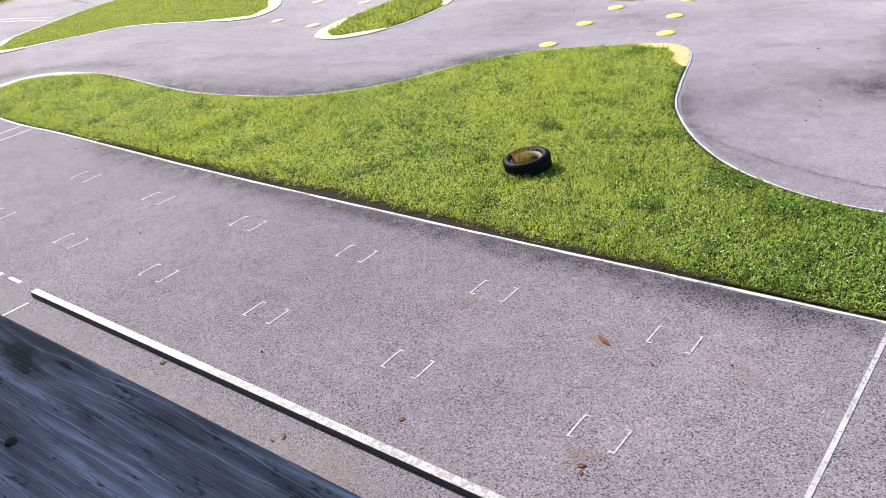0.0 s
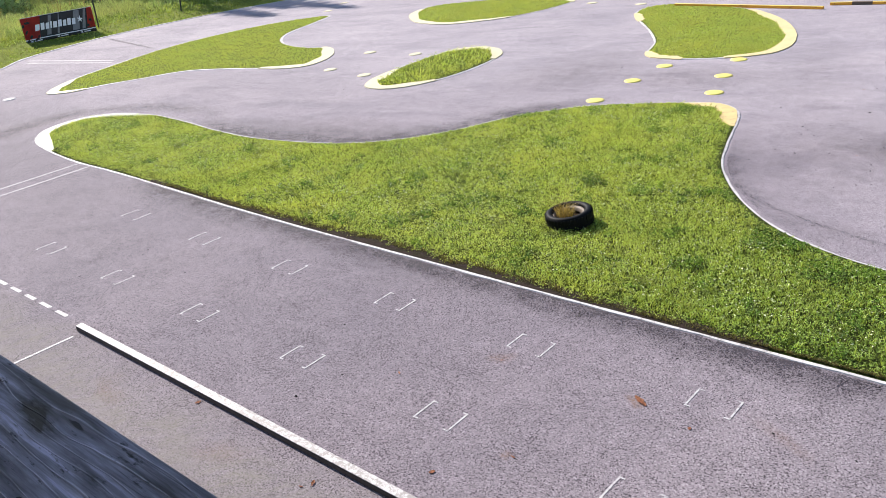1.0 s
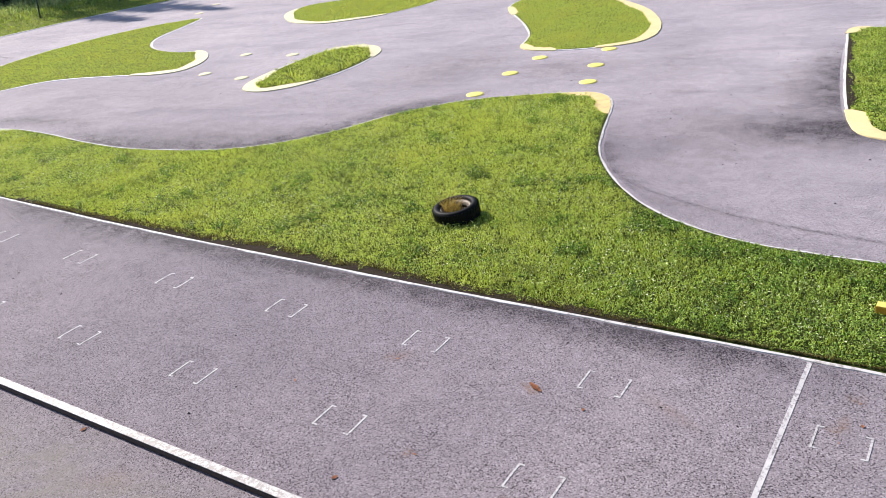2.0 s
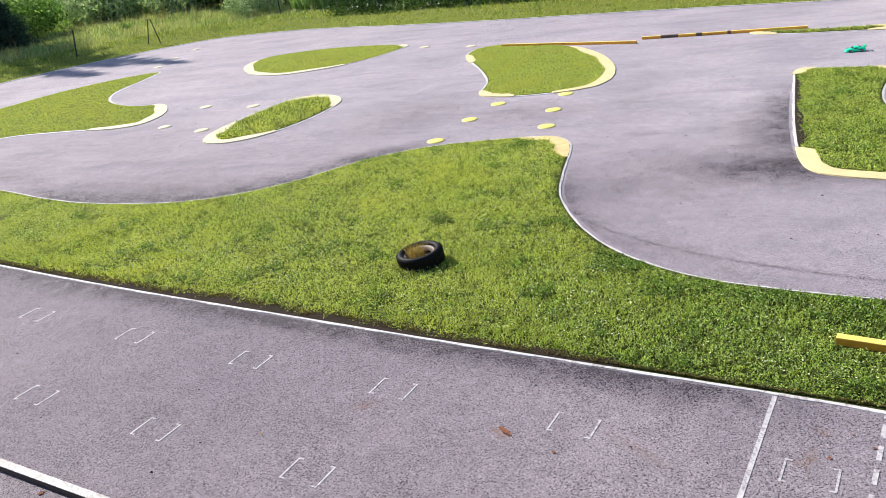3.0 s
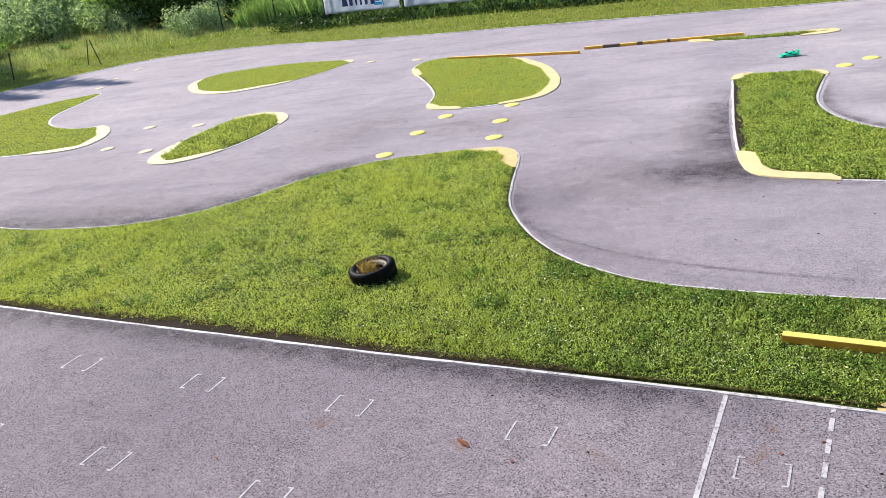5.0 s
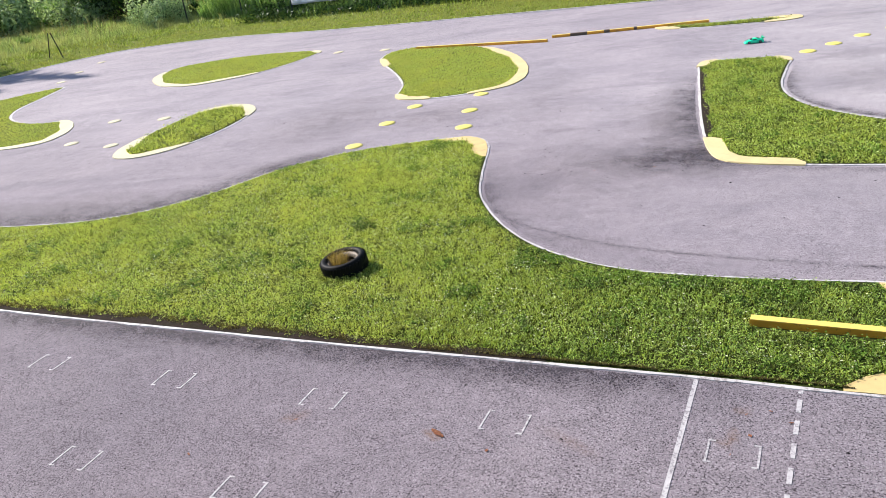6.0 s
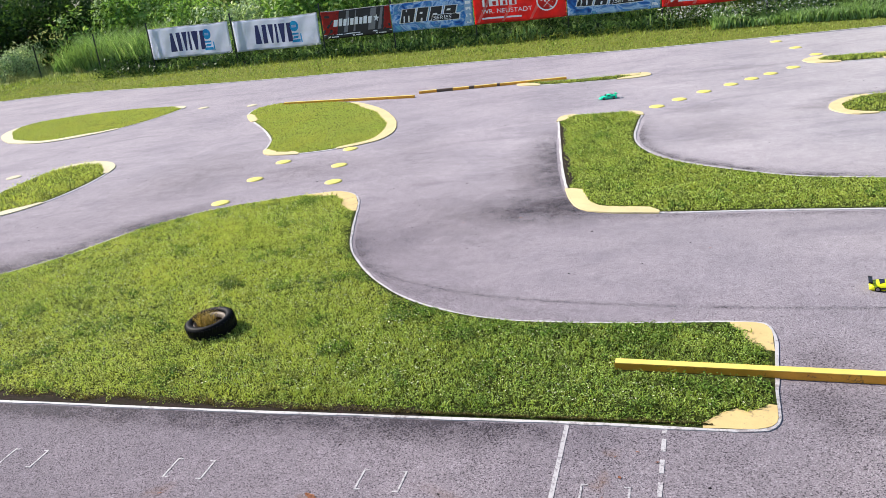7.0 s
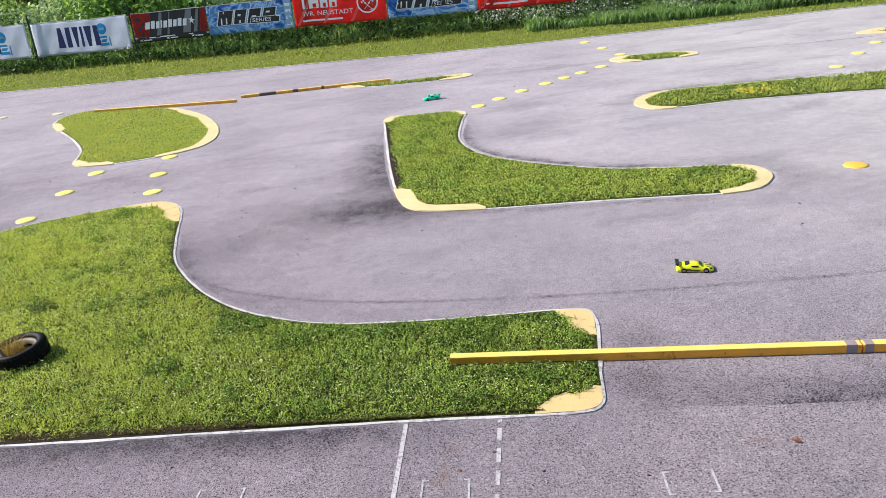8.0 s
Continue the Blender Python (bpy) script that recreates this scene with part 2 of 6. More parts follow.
def paint_material(name, colour, under, wear=0.5, rough=0.6, scale=9.0, flat=1.0, uneven=0.25):
    """Paint that has cracked and rubbed off over what lies under it."""
    m, nt, b = material(name, rough)
    at = world_place(nt)
    tone = blend(nt, 1.0, (*colour,), ramp(nt, grain(nt, at, 2.3, 6.0, 0.7), (0.25, 0.78), (0.75, 1.06)), "MULTIPLY")
    rub = math_node(nt, "ADD", grain(nt, at, scale, 8.0, 0.75), math_node(nt, "MULTIPLY", grain(nt, at, scale * 9, 3.0, 0.6), 0.35))
    rub = math_node(nt, "ADD", rub, math_node(nt, "MULTIPLY", math_node(nt, "SUBTRACT", grain(nt, at, 0.45, 4.0, 0.6), 0.5), uneven))
    bare = ramp(nt, rub, (0.78 + 0.2 * (1 - wear), 0.0), (min(1.0, 0.86 + 0.2 * (1 - wear)), 0.9))
    c = blend(nt, bare, tone, (*under,))
    nt.links.new(c, b.inputs["Base Color"])
    relief(nt, b, grain(nt, at, 70.0, 4.0, 0.7), 0.5 * flat, 0.004)
    return m


def plain_material(name, colour, rough=0.5, metal=0.0, vary=0.12, scale=20.0):
    m, nt, b = material(name, rough, metal)
    c = blend(nt, 1.0, (*colour,), ramp(nt, grain(nt, place(nt), scale, 5.0, 0.65), (0.3, 1 - vary), (0.7, 1 + vary)), "MULTIPLY")
    nt.links.new(c, b.inputs["Base Color"])
    return m


def old_wood_material(name, pale, dark):
    """Weathered board along x: raised grain, knots, moss and checks."""
    m, nt, b = material(name, 0.7)
    at = world_place(nt)
    # knots bend the grain round them
    bend = at
    for loc, r in (((1.872, -6.362, 3.797), 0.030), ((1.948, -6.311, 3.797), 0.02), ((2.09, -6.36, 3.797), 0.016), ((1.62, -6.39, 3.797), 0.03), ((2.5, -6.34, 3.797), 0.03)):
        d = nt.nodes.new("ShaderNodeVectorMath")
        d.operation = "SUBTRACT"
        nt.links.new(at, d.inputs[0])
        d.inputs[1].default_value = loc
        f = shifted(nt, d.outputs[0], (0, 0, 0), 0, (r * 1.6, r * 0.7, 1.0))
        ln = nt.nodes.new("ShaderNodeVectorMath")
        ln.operation = "LENGTH"
        nt.links.new(f, ln.inputs[0])
        fall = ramp(nt, math_node(nt, "MULTIPLY", ln.outputs["Value"], 0.7), (0.0, 0.5), (0.4, 0.22), (1.0, 0.0))
        push = nt.nodes.new("ShaderNodeVectorMath")
        push.operation = "SCALE"
        nt.links.new(d.outputs[0], push.inputs[0])
        nt.links.new(fall, push.inputs["Scale"])
        sub = nt.nodes.new("ShaderNodeVectorMath")
        sub.operation = "SUBTRACT"
        nt.links.new(bend, sub.inputs[0])
        nt.links.new(push.outputs[0], sub.inputs[1])
        bend = sub.outputs[0]
    along = shifted(nt, bend, (0, 0, 0), 0, (20.0, 1.0, 1.0))
    bands = grain(nt, along, 88.0, 6.0, 0.66, 0.2)
    fibre = grain(nt, shifted(nt, bend, (0, 0, 0), 0, (9.0, 1.0, 1.0)), 260.0, 5.0, 0.65)
    c = blend(nt, ramp(nt, bands, (0.36, 0.0), (0.45, 0.30), (0.53, 0.52), (0.60, 1.0)), (*dark,), (*pale,))
    c = blend(nt, 1.0, c, ramp(nt, fibre, (0.3, 0.72), (0.7, 1.2)), "MULTIPLY")
    # thin pale ridges of the hard growth, about a finger's width apart, rubbed away in places
    across = nt.nodes.new("ShaderNodeSeparateXYZ")
    nt.links.new(bend, across.inputs[0])
    waves = grain(nt, shifted(nt, bend, (0, 0, 0), 0, (5.0, 1.0, 1.0)), 14.0, 3.0, 0.5)
    ring = math_node(nt, "ADD", math_node(nt, "MULTIPLY", across.outputs["Y"], 105.0), math_node(nt, "MULTIPLY", waves, 5.0))
    ring = math_node(nt, "ADD", ring, math_node(nt, "MULTIPLY", across.outputs["X"], 2.2))
    ring = math_node(nt, "FRACT", ring)
    ridge = ramp(nt, ring, (0.40, 0.0), (0.5, 1.0), (0.56, 0.0))
    ridge = math_node(nt, "MULTIPLY", ridge, ramp(nt, grain(nt, shifted(nt, bend, (0, 0, 0), 0, (4.0, 1.0, 1.0)), 40.0, 4.0, 0.65), (0.36, 0.08), (0.58, 0.85)))
    c = blend(nt, ridge, c, (0.86, 0.85, 0.96))
    lines = math_node(nt, "ADD", math_node(nt, "MULTIPLY", bands, 0.8), ridge)
    check = ramp(nt, grain(nt, shifted(nt, bend, (0.4, 0.02, 0), 0, (26.0, 1.0, 1.0)), 48.0, 3.0, 0.6), (0.490, 0.0), (0.498, 0.9), (0.502, 0.9), (0.510, 0.0))
    c = blend(nt, math_node(nt, "MULTIPLY", check, ramp(nt, grain(nt, at, 9.0, 3.0), (0.5, 0.0), (0.62, 0.9))), c, (0.035, 0.034, 0.042))
    # long brown streaks where the damp stays
    streak = ramp(nt, grain(nt, shifted(nt, bend, (0.2, 0.3, 0), 0, (9.0, 1.0, 1.0)), 34.0, 4.0, 0.62), (0.50, 0.0), (0.64, 0.75))
    c = blend(nt, streak, c, (0.075, 0.064, 0.058))
    moss = ramp(nt, grain(nt, shifted(nt, at, (0.3, 0.1, 0), 0, (2.2, 1, 1)), 16.0, 4.0, 0.6), (0.56, 0.0), (0.70, 0.7))
    moss = math_node(nt, "MULTIPLY", moss, 0.4)
    ragged = shifted(nt, bend, (0, 0, 0))
    for loc, size, k in (((1.905, -6.324), (0.062, 0.017), 1.6), ((1.90, -6.388), (0.055, 0.016), 0.7), ((2.02, -6.338), (0.09, 0.012), 0.75), ((1.985, -6.365), (0.07, 0.010), 0.5)):
        torn = math_node(nt, "MULTIPLY", math_node(nt, "SUBTRACT", grain(nt, shifted(nt, bend, (0.1, 0, 0), 0, (3.5, 1.0, 1.0)), 95.0, 5.0, 0.72), 0.52), 3.2)
        patch = spot(nt, ragged, loc, size, -9, k)
        patch = math_node(nt, "MULTIPLY", patch, math_node(nt, "MINIMUM", math_node(nt, "MAXIMUM", math_node(nt, "ADD", math_node(nt, "MULTIPLY", patch, 0.8), torn), 0.0), 1.0))
        moss = math_node(nt, "MAXIMUM", moss, patch)
    moss = math_node(nt, "MULTIPLY", moss, ramp(nt, fibre, (0.3, 0.6), (0.6, 1.0)))
    c = blend(nt, math_node(nt, "MINIMUM", math_node(nt, "MULTIPLY", moss, 1.25), 0.95), c, (0.034, 0.029, 0.017))
    # dead knots, fallen out to dark hollows
    for loc, size, turn in (((1.862, -6.364), (0.0165, 0.0085), 35), ((1.948, -6.3125), (0.016, 0.0026), -4)):
        hole = ramp(nt, math_node(nt, "ADD", spot(nt, at, loc, size, turn, 1.0), math_node(nt, "MULTIPLY", math_node(nt, "SUBTRACT", grain(nt, shifted(nt, bend, (0, 0, 0), 0, (4.0, 1.0, 1.0)), 160.0, 4.0, 0.7), 0.5), 2.4)), (0.25, 0.0), (0.55, 0.95))
        c = blend(nt, hole, c, (0.016, 0.016, 0.018))
    nt.links.new(c, b.inputs["Base Color"])
    relief(nt, b, math_node(nt, "ADD", lines, math_node(nt, "MULTIPLY", fibre, 0.25)), 0.45, 0.0022)
    return m


ASPHALT = asphalt_material()
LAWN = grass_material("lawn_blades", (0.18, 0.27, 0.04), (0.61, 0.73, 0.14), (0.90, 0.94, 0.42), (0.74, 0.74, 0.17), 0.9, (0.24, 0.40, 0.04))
MOWN = grass_material("mown_blades", (0.44, 0.52, 0.13), (0.50, 0.59, 0.15), (0.56, 0.64, 0.18), (0.57, 0.58, 0.15), 0.7, None, True)
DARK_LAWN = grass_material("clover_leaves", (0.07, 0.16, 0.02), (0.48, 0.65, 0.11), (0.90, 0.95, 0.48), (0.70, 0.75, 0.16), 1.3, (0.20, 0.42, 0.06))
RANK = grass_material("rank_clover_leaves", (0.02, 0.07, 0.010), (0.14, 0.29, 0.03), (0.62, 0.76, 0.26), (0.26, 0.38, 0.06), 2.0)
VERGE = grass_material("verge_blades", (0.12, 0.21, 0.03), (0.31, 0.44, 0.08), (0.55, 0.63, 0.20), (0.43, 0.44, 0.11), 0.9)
REED = grass_material("reed_blades", (0.09, 0.20, 0.06), (0.27, 0.45, 0.16), (0.62, 0.74, 0.40), (0.31, 0.46, 0.16), 0.5)
# dark leaf colour stands in for the shade under the banners
SHADED_WEED = grass_material("shaded_weed_leaves", (0.012, 0.035, 0.010), (0.05, 0.11, 0.03), (0.20, 0.30, 0.09), (0.07, 0.13, 0.035), 1.2)
HAY = grass_material("meadow_blades", (0.16, 0.26, 0.09), (0.38, 0.51, 0.19), (0.70, 0.76, 0.44), (0.53, 0.52, 0.25), 0.35)
STRAW = grass_material("straw_blades", (0.28, 0.19, 0.06), (0.54, 0.38, 0.14), (0.74, 0.58, 0.26), (0.42, 0.32, 0.10), 3.0)
LEAF = grass_material("bush_leaves", (0.10, 0.22, 0.05), (0.31, 0.52, 0.12), (0.62, 0.74, 0.28), (0.22, 0.38, 0.09), 0.5)
# darker copy of the bush leaves; the hollow's shade is put into the colour
SHADED_LEAF = grass_material("shaded_leaves", (0.02, 0.05, 0.015), (0.06, 0.13, 0.03), (0.17, 0.26, 0.07), (0.05, 0.10, 0.03), 0.5)
PALE_LEAF = grass_material("willow_leaves", (0.20, 0.32, 0.18), (0.48, 0.62, 0.37), (0.80, 0.86, 0.62), (0.36, 0.50, 0.25), 0.5)
NEEDLE = grass_material("conifer_needles", (0.02, 0.05, 0.035), (0.06, 0.115, 0.075), (0.16, 0.23, 0.15), (0.05, 0.09, 0.06), 0.8)
STALK = grass_material("stalk_blades", (0.20, 0.15, 0.08), (0.36, 0.29, 0.16), (0.52, 0.45, 0.28), (0.30, 0.25, 0.12), 3.0)
FRINGE = grass_material("dry_fringe_blades", (0.09, 0.07, 0.03), (0.20, 0.16, 0.07), (0.38, 0.31, 0.15), (0.16, 0.15, 0.05), 3.0)
SOIL = soil_material("soil", (0.050, 0.033, 0.031), (0.034, 0.030, 0.018))
TURF = soil_material("turf", (0.032, 0.034, 0.011), (0.055, 0.078, 0.015))
MOWN_TURF = soil_material("mown_turf", (0.10, 0.11, 0.03), (0.16, 0.20, 0.04))
FIELD = soil_material("field_ground", (0.14, 0.13, 0.035), (0.20, 0.26, 0.04))
WHITE = paint_material("white_paint", (0.57, 0.555, 0.555), (0.26, 0.23, 0.23), 1.38, 0.7, 12.0, 1.0, 0.7)
LINE = paint_material("line_paint", (0.49, 0.475, 0.49), (0.19, 0.17, 0.19), 1.45, 0.7, 26.0, 1.0, 0.12)
YELLOW = paint_material("pale_yellow_paint", (0.67, 0.55, 0.28), (0.36, 0.31, 0.22), 0.9, 0.75, 5.0)
TAN = paint_material("tan_paint", (0.66, 0.495, 0.215), (0.34, 0.26, 0.15), 1.15, 0.75, 5.0)
CREAM = paint_material("cream_paint", (0.62, 0.555, 0.36), (0.34, 0.30, 0.24), 1.05, 0.75, 5.0)
DISC = paint_material("disc_yellow_paint", (0.80, 0.68, 0.16), (0.35, 0.31, 0.22), 0.35, 0.6)
ORANGE = paint_material("disc_orange_paint", (0.78, 0.50, 0.06), (0.35, 0.28, 0.2), 0.3, 0.55)
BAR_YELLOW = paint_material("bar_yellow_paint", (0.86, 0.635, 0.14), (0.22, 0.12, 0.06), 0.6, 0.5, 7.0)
# sides of the bars: darker and more orange than their tops
BAR_SIDE = paint_material("bar_side_orange", (0.90, 0.40, 0.035), (0.20, 0.09, 0.04), 1.15, 0.6, 7.0)
BAR_DARK = paint_material("bar_bare_wood", (0.14, 0.10, 0.07), (0.50, 0.35, 0.07), 1.0, 0.8, 9.0)
TAPE = plain_material("grey_tape", (0.27, 0.22, 0.23), 0.5)
BEAM_WHITE = paint_material("beam_white_paint", (0.55, 0.54, 0.55), (0.24, 0.22, 0.21), 1.80, 0.6, 24.0, 1.0, 0.12)
BEAM_DARK = plain_material("beam_dark_side", (0.055, 0.040, 0.036), 0.8, 0, 0.4)
RUBBER = plain_material("tyre_rubber", (0.005, 0.005, 0.006), 0.6, 0, 0.3, 12)
RUBBER.node_tree.nodes["Principled BSDF"].inputs["Specular IOR Level"].default_value = 0.12
RIM = plain_material("rusty_rim", (0.13, 0.105, 0.08), 0.6, 0.2, 0.4, 14)
POST = plain_material("dark_metal_post", (0.03, 0.035, 0.035), 0.6, 0.3, 0.3)
BARK = plain_material("bark", (0.09, 0.07, 0.05), 0.9, 0, 0.4, 6)
# bluish wood: part of the sky's blue light is put into these colours
RAIL = old_wood_material("weathered_rail_wood", (0.80, 0.79, 0.98), (0.17, 0.165, 0.215))
DECK = plain_material("deck_wood", (0.22, 0.2, 0.18), 0.8, 0, 0.3, 4)


# ---- building helpers ----
def link_mesh(name, verts, faces, mats, parent=None, label="", smooth=False, idx=None):
    me = bpy.data.meshes.new(name)
    me.from_pydata(verts, [], faces)
    for m in (mats if isinstance(mats, (list, tuple)) else [mats]):
        me.materials.append(m)
    if idx is not None:
        me.polygons.foreach_set("material_index", idx)
    if smooth:
        me.polygons.foreach_set("use_smooth", [True] * len(me.polygons))
    me.update()
    ob = new(name, me)
    if parent is not None:
        ob.parent = parent
    if label:
        tagged(ob, label=label)
    return ob


def part(name, bm, mat, parent=None, label="", smooth=False):
    me = bpy.data.meshes.new(name)
    bmesh.ops.recalc_face_normals(bm, faces=bm.faces)
    bm.to_mesh(me)
    bm.free()
    me.materials.append(mat)
    if smooth:
        me.polygons.foreach_set("use_smooth", [True] * len(me.polygons))
    ob = new(name, me)
    if parent is not None:
        ob.parent = parent
    if label:
        tagged(ob, label=label)
    return ob


def box(size, at=(0, 0, 0), bevel=0.0, m=None):
    bm = bmesh.new()
    bmesh.ops.create_cube(bm, size=1.0, matrix=Matrix.Translation(at) @ Matrix.Diagonal((*size, 1)))
    if bevel:
        bmesh.ops.bevel(bm, geom=bm.edges[:], offset=bevel, segments=2, affect="EDGES", profile=0.6)
    if m is not None:
        bm.transform(m)
    return bm


def tube(r0, r1, length, n=10, m=None):
    bm = bmesh.new()
    bmesh.ops.create_cone(bm, cap_ends=True, segments=n, radius1=r0, radius2=r1, depth=length, matrix=Matrix.Translation((0, 0, length / 2)))
    if m is not None:
        bm.transform(m)
    return bm


def lathe(profile, n=32, close=True):
    """A ring of that profile (radius, height) about z."""
    bm = bmesh.new()
    rows = []
    for r, z in profile:
        rows.append([bm.verts.new((r * math.cos(2 * math.pi * i / n), r * math.sin(2 * math.pi * i / n), z)) for i in range(n)])
    pairs = list(zip(rows, rows[1:])) + ([(rows[-1], rows[0])] if close else [])
    for a, b in pairs:
        for i in range(n):
            bm.faces.new((a[i], a[(i + 1) % n], b[(i + 1) % n], b[i]))
    return bm


def smooth_line(points, step=0.16, closed=True):
    """A rounded line through the points of a plan."""
    p = np.array(points, float)
    n = len(p)
    out = []
    for i in range(n if closed else n - 1):
        if closed:
            a, b, c, d = p[(i - 1) % n], p[i], p[(i + 1) % n], p[(i + 2) % n]
        else:
            a, b, c, d = p[max(i - 1, 0)], p[i], p[i + 1], p[min(i + 2, n - 1)]
        # centripetal spacing keeps tight corners tidy
        t0 = 0.0
        t1 = t0 + max(1e-6, np.linalg.norm(b - a)) ** 0.5
        t2 = t1 + max(1e-6, np.linalg.norm(c - b)) ** 0.5
        t3 = t2 + max(1e-6, np.linalg.norm(d - c)) ** 0.5
        for t in np.linspace(t1, t2, max(2, int(np.linalg.norm(c - b) / step)), endpoint=False):
            a1 = (t1 - t) / (t1 - t0) * a + (t - t0) / (t1 - t0) * b if t1 - t0 > 1e-2 else b
            a2 = (t2 - t) / (t2 - t1) * b + (t - t1) / (t2 - t1) * c
            a3 = (t3 - t) / (t3 - t2) * c + (t - t2) / (t3 - t2) * d if t3 - t2 > 1e-2 else c
            b1 = (t2 - t) / (t2 - t0) * a1 + (t - t0) / (t2 - t0) * a2
            b2 = (t3 - t) / (t3 - t1) * a2 + (t - t1) / (t3 - t1) * a3
            out.append((t2 - t) / (t2 - t1) * b1 + (t - t1) / (t2 - t1) * b2)
    if not closed:
        out.append(p[-1])
    return np.array(out)


def inward(line, closed=True):
    """Unit normals of a line, to the left of its way."""
    if closed:
        d = np.roll(line, -1, 0) - np.roll(line, 1, 0)
    else:
        d = np.gradient(line, axis=0)
    d /= np.maximum(1e-9, np.linalg.norm(d, axis=1))[:, None]
    return np.stack([-d[:, 1], d[:, 0]], 1)


def inside(pts, poly):
    x, y = pts[:, 0], pts[:, 1]
    res = np.zeros(len(pts), bool)
    q = np.roll(poly, -1, 0)
    for (x0, y0), (x1, y1) in zip(poly, q):
        if y0 == y1:
            continue
        hit = ((y0 > y) != (y1 > y)) & (x < (x1 - x0) * (y - y0) / (y1 - y0) + x0)
        res ^= hit
    return res


def gap_to(pts, line, closed=True):
    """How far each point lies from a line."""
    best = np.full(len(pts), 1e9)
    ends = np.roll(line, -1, 0) if closed else line[1:]
    for a, b in zip(line, ends):
        ab = b - a
        t = np.clip(((pts - a) @ ab) / max(1e-9, ab @ ab), 0, 1)
        d = np.hypot(pts[:, 0] - a[0] - t * ab[0], pts[:, 1] - a[1] - t * ab[1])
        np.minimum(best, d, out=best)
    return best


RNG = np.random.default_rng(7)


def soft_noise(pts, scale, seed=0):
    """Cheap smooth variation over the plan, 0 to 1."""
    r = np.random.default_rng(seed)
    v = np.zeros(len(pts))
    for k in range(5):
        a, f, p = r.uniform(0, 6.28), scale * r.uniform(0.6, 2.2), r.uniform(0, 6.28)
        v += np.sin((pts[:, 0] * math.cos(a) + pts[:, 1] * math.sin(a)) * f + p + 1.3 * np.sin((pts[:, 0] * math.sin(a) - pts[:, 1] * math.cos(a)) * f * 0.7))
    return np.clip(0.5 + v / 7, 0, 1)


def blades(name, pts, z, height, width, mat, parent=None, lean=0.5, droop=False, label=""):
    """A blade of grass at each point: a bent strip, its own height, lean and turn."""
    n = len(pts)
    if n == 0:
        return None
    h = height * RNG.uniform(0.55, 1.25, n) if np.isscalar(height) else height * RNG.uniform(0.7, 1.2, n)
    w = width * RNG.uniform(0.7, 1.3, n)
    a = RNG.uniform(0, 2 * math.pi, n)
    g = RNG.uniform(0, 2 * math.pi, n)
    le = lean * RNG.uniform(0.2, 1.3, n)
    base = np.stack([pts[:, 0], pts[:, 1], np.broadcast_to(z, n)], 1)
    side = np.stack([np.cos(a), np.sin(a), np.zeros(n)], 1) * (w / 2)[:, None]
    out = np.stack([np.cos(g), np.sin(g), np.zeros(n)], 1)
    up = np.array([0, 0, 1.0])
    mid = base + out * (h * le * 0.35)[:, None] + up * (h * 0.6)[:, None]
    tip = base + out * (h * le)[:, None] + up * (h * (0.8 if droop else 1.0))[:, None]
    v = np.stack([base - side, base + side, mid + side * 0.8, mid - side * 0.8, tip], 1).reshape(-1, 3)
    i = np.arange(n) * 5
    me = bpy.data.meshes.new(name)
    me.vertices.add(n * 5)
    me.vertices.foreach_set("co", v.ravel())
    loops = np.stack([i, i + 1, i + 2, i + 3, i + 3, i + 2, i + 4], 1).ravel()
    me.loops.add(n * 7)
    me.loops.foreach_set("vertex_index", loops)
    me.polygons.add(n * 2)
    starts = np.stack([np.arange(n) * 7, np.arange(n) * 7 + 4], 1).ravel()
    me.polygons.foreach_set("loop_start", starts)
    me.update(calc_edges=True)
    me.materials.append(mat)
    ob = new(name, me)
    if parent is not None:
        ob.parent = parent
    tagged(ob, label=label, kind="stuff")
    return ob


def leaves(name, centres, size, mat, parent=None, label="", flat=0.0, facing=None):
    """A small folded leaf at each centre, turned at random."""
    n = len(centres)
    a = RNG.normal(size=(n, 3))
    a[:, 2] *= 1 - flat
    a /= np.linalg.norm(a, axis=1)[:, None]
    b = RNG.normal(size=(n, 3))
    b[:, 2] *= 1 - flat
    b -= (a * b).sum(1)[:, None] * a
    b /= np.maximum(1e-6, np.linalg.norm(b, axis=1))[:, None]
    c = np.cross(a, b)
    if facing is not None:
        c = facing + 0.45 * RNG.normal(size=(n, 3))
        c /= np.linalg.norm(c, axis=1)[:, None]
        a -= (a * c).sum(1)[:, None] * c
        a /= np.maximum(1e-6, np.linalg.norm(a, axis=1))[:, None]
        b = np.cross(c, a)
    s = (size * RNG.uniform(0.6, 1.4, n))[:, None]
    v = np.stack([centres - a * s, centres + b * s * 0.5 + c * s * 0.15, centres + a * s, centres - b * s * 0.5 + c * s * 0.15], 1).reshape(-1, 3)
    i = np.arange(n) * 4
    me = bpy.data.meshes.new(name)
    me.vertices.add(n * 4)
    me.vertices.foreach_set("co", v.ravel())
    me.loops.add(n * 6)
    me.loops.foreach_set("vertex_index", np.stack([i, i + 1, i + 2, i, i + 2, i + 3], 1).ravel())
    me.polygons.add(n * 2)
    me.polygons.foreach_set("loop_start", np.arange(n * 2) * 3)
    me.update(calc_edges=True)
    me.materials.append(mat)
    ob = new(name, me)
    if parent is not None:
        ob.parent = parent
    if label:
        tagged(ob, label=label)
    return ob


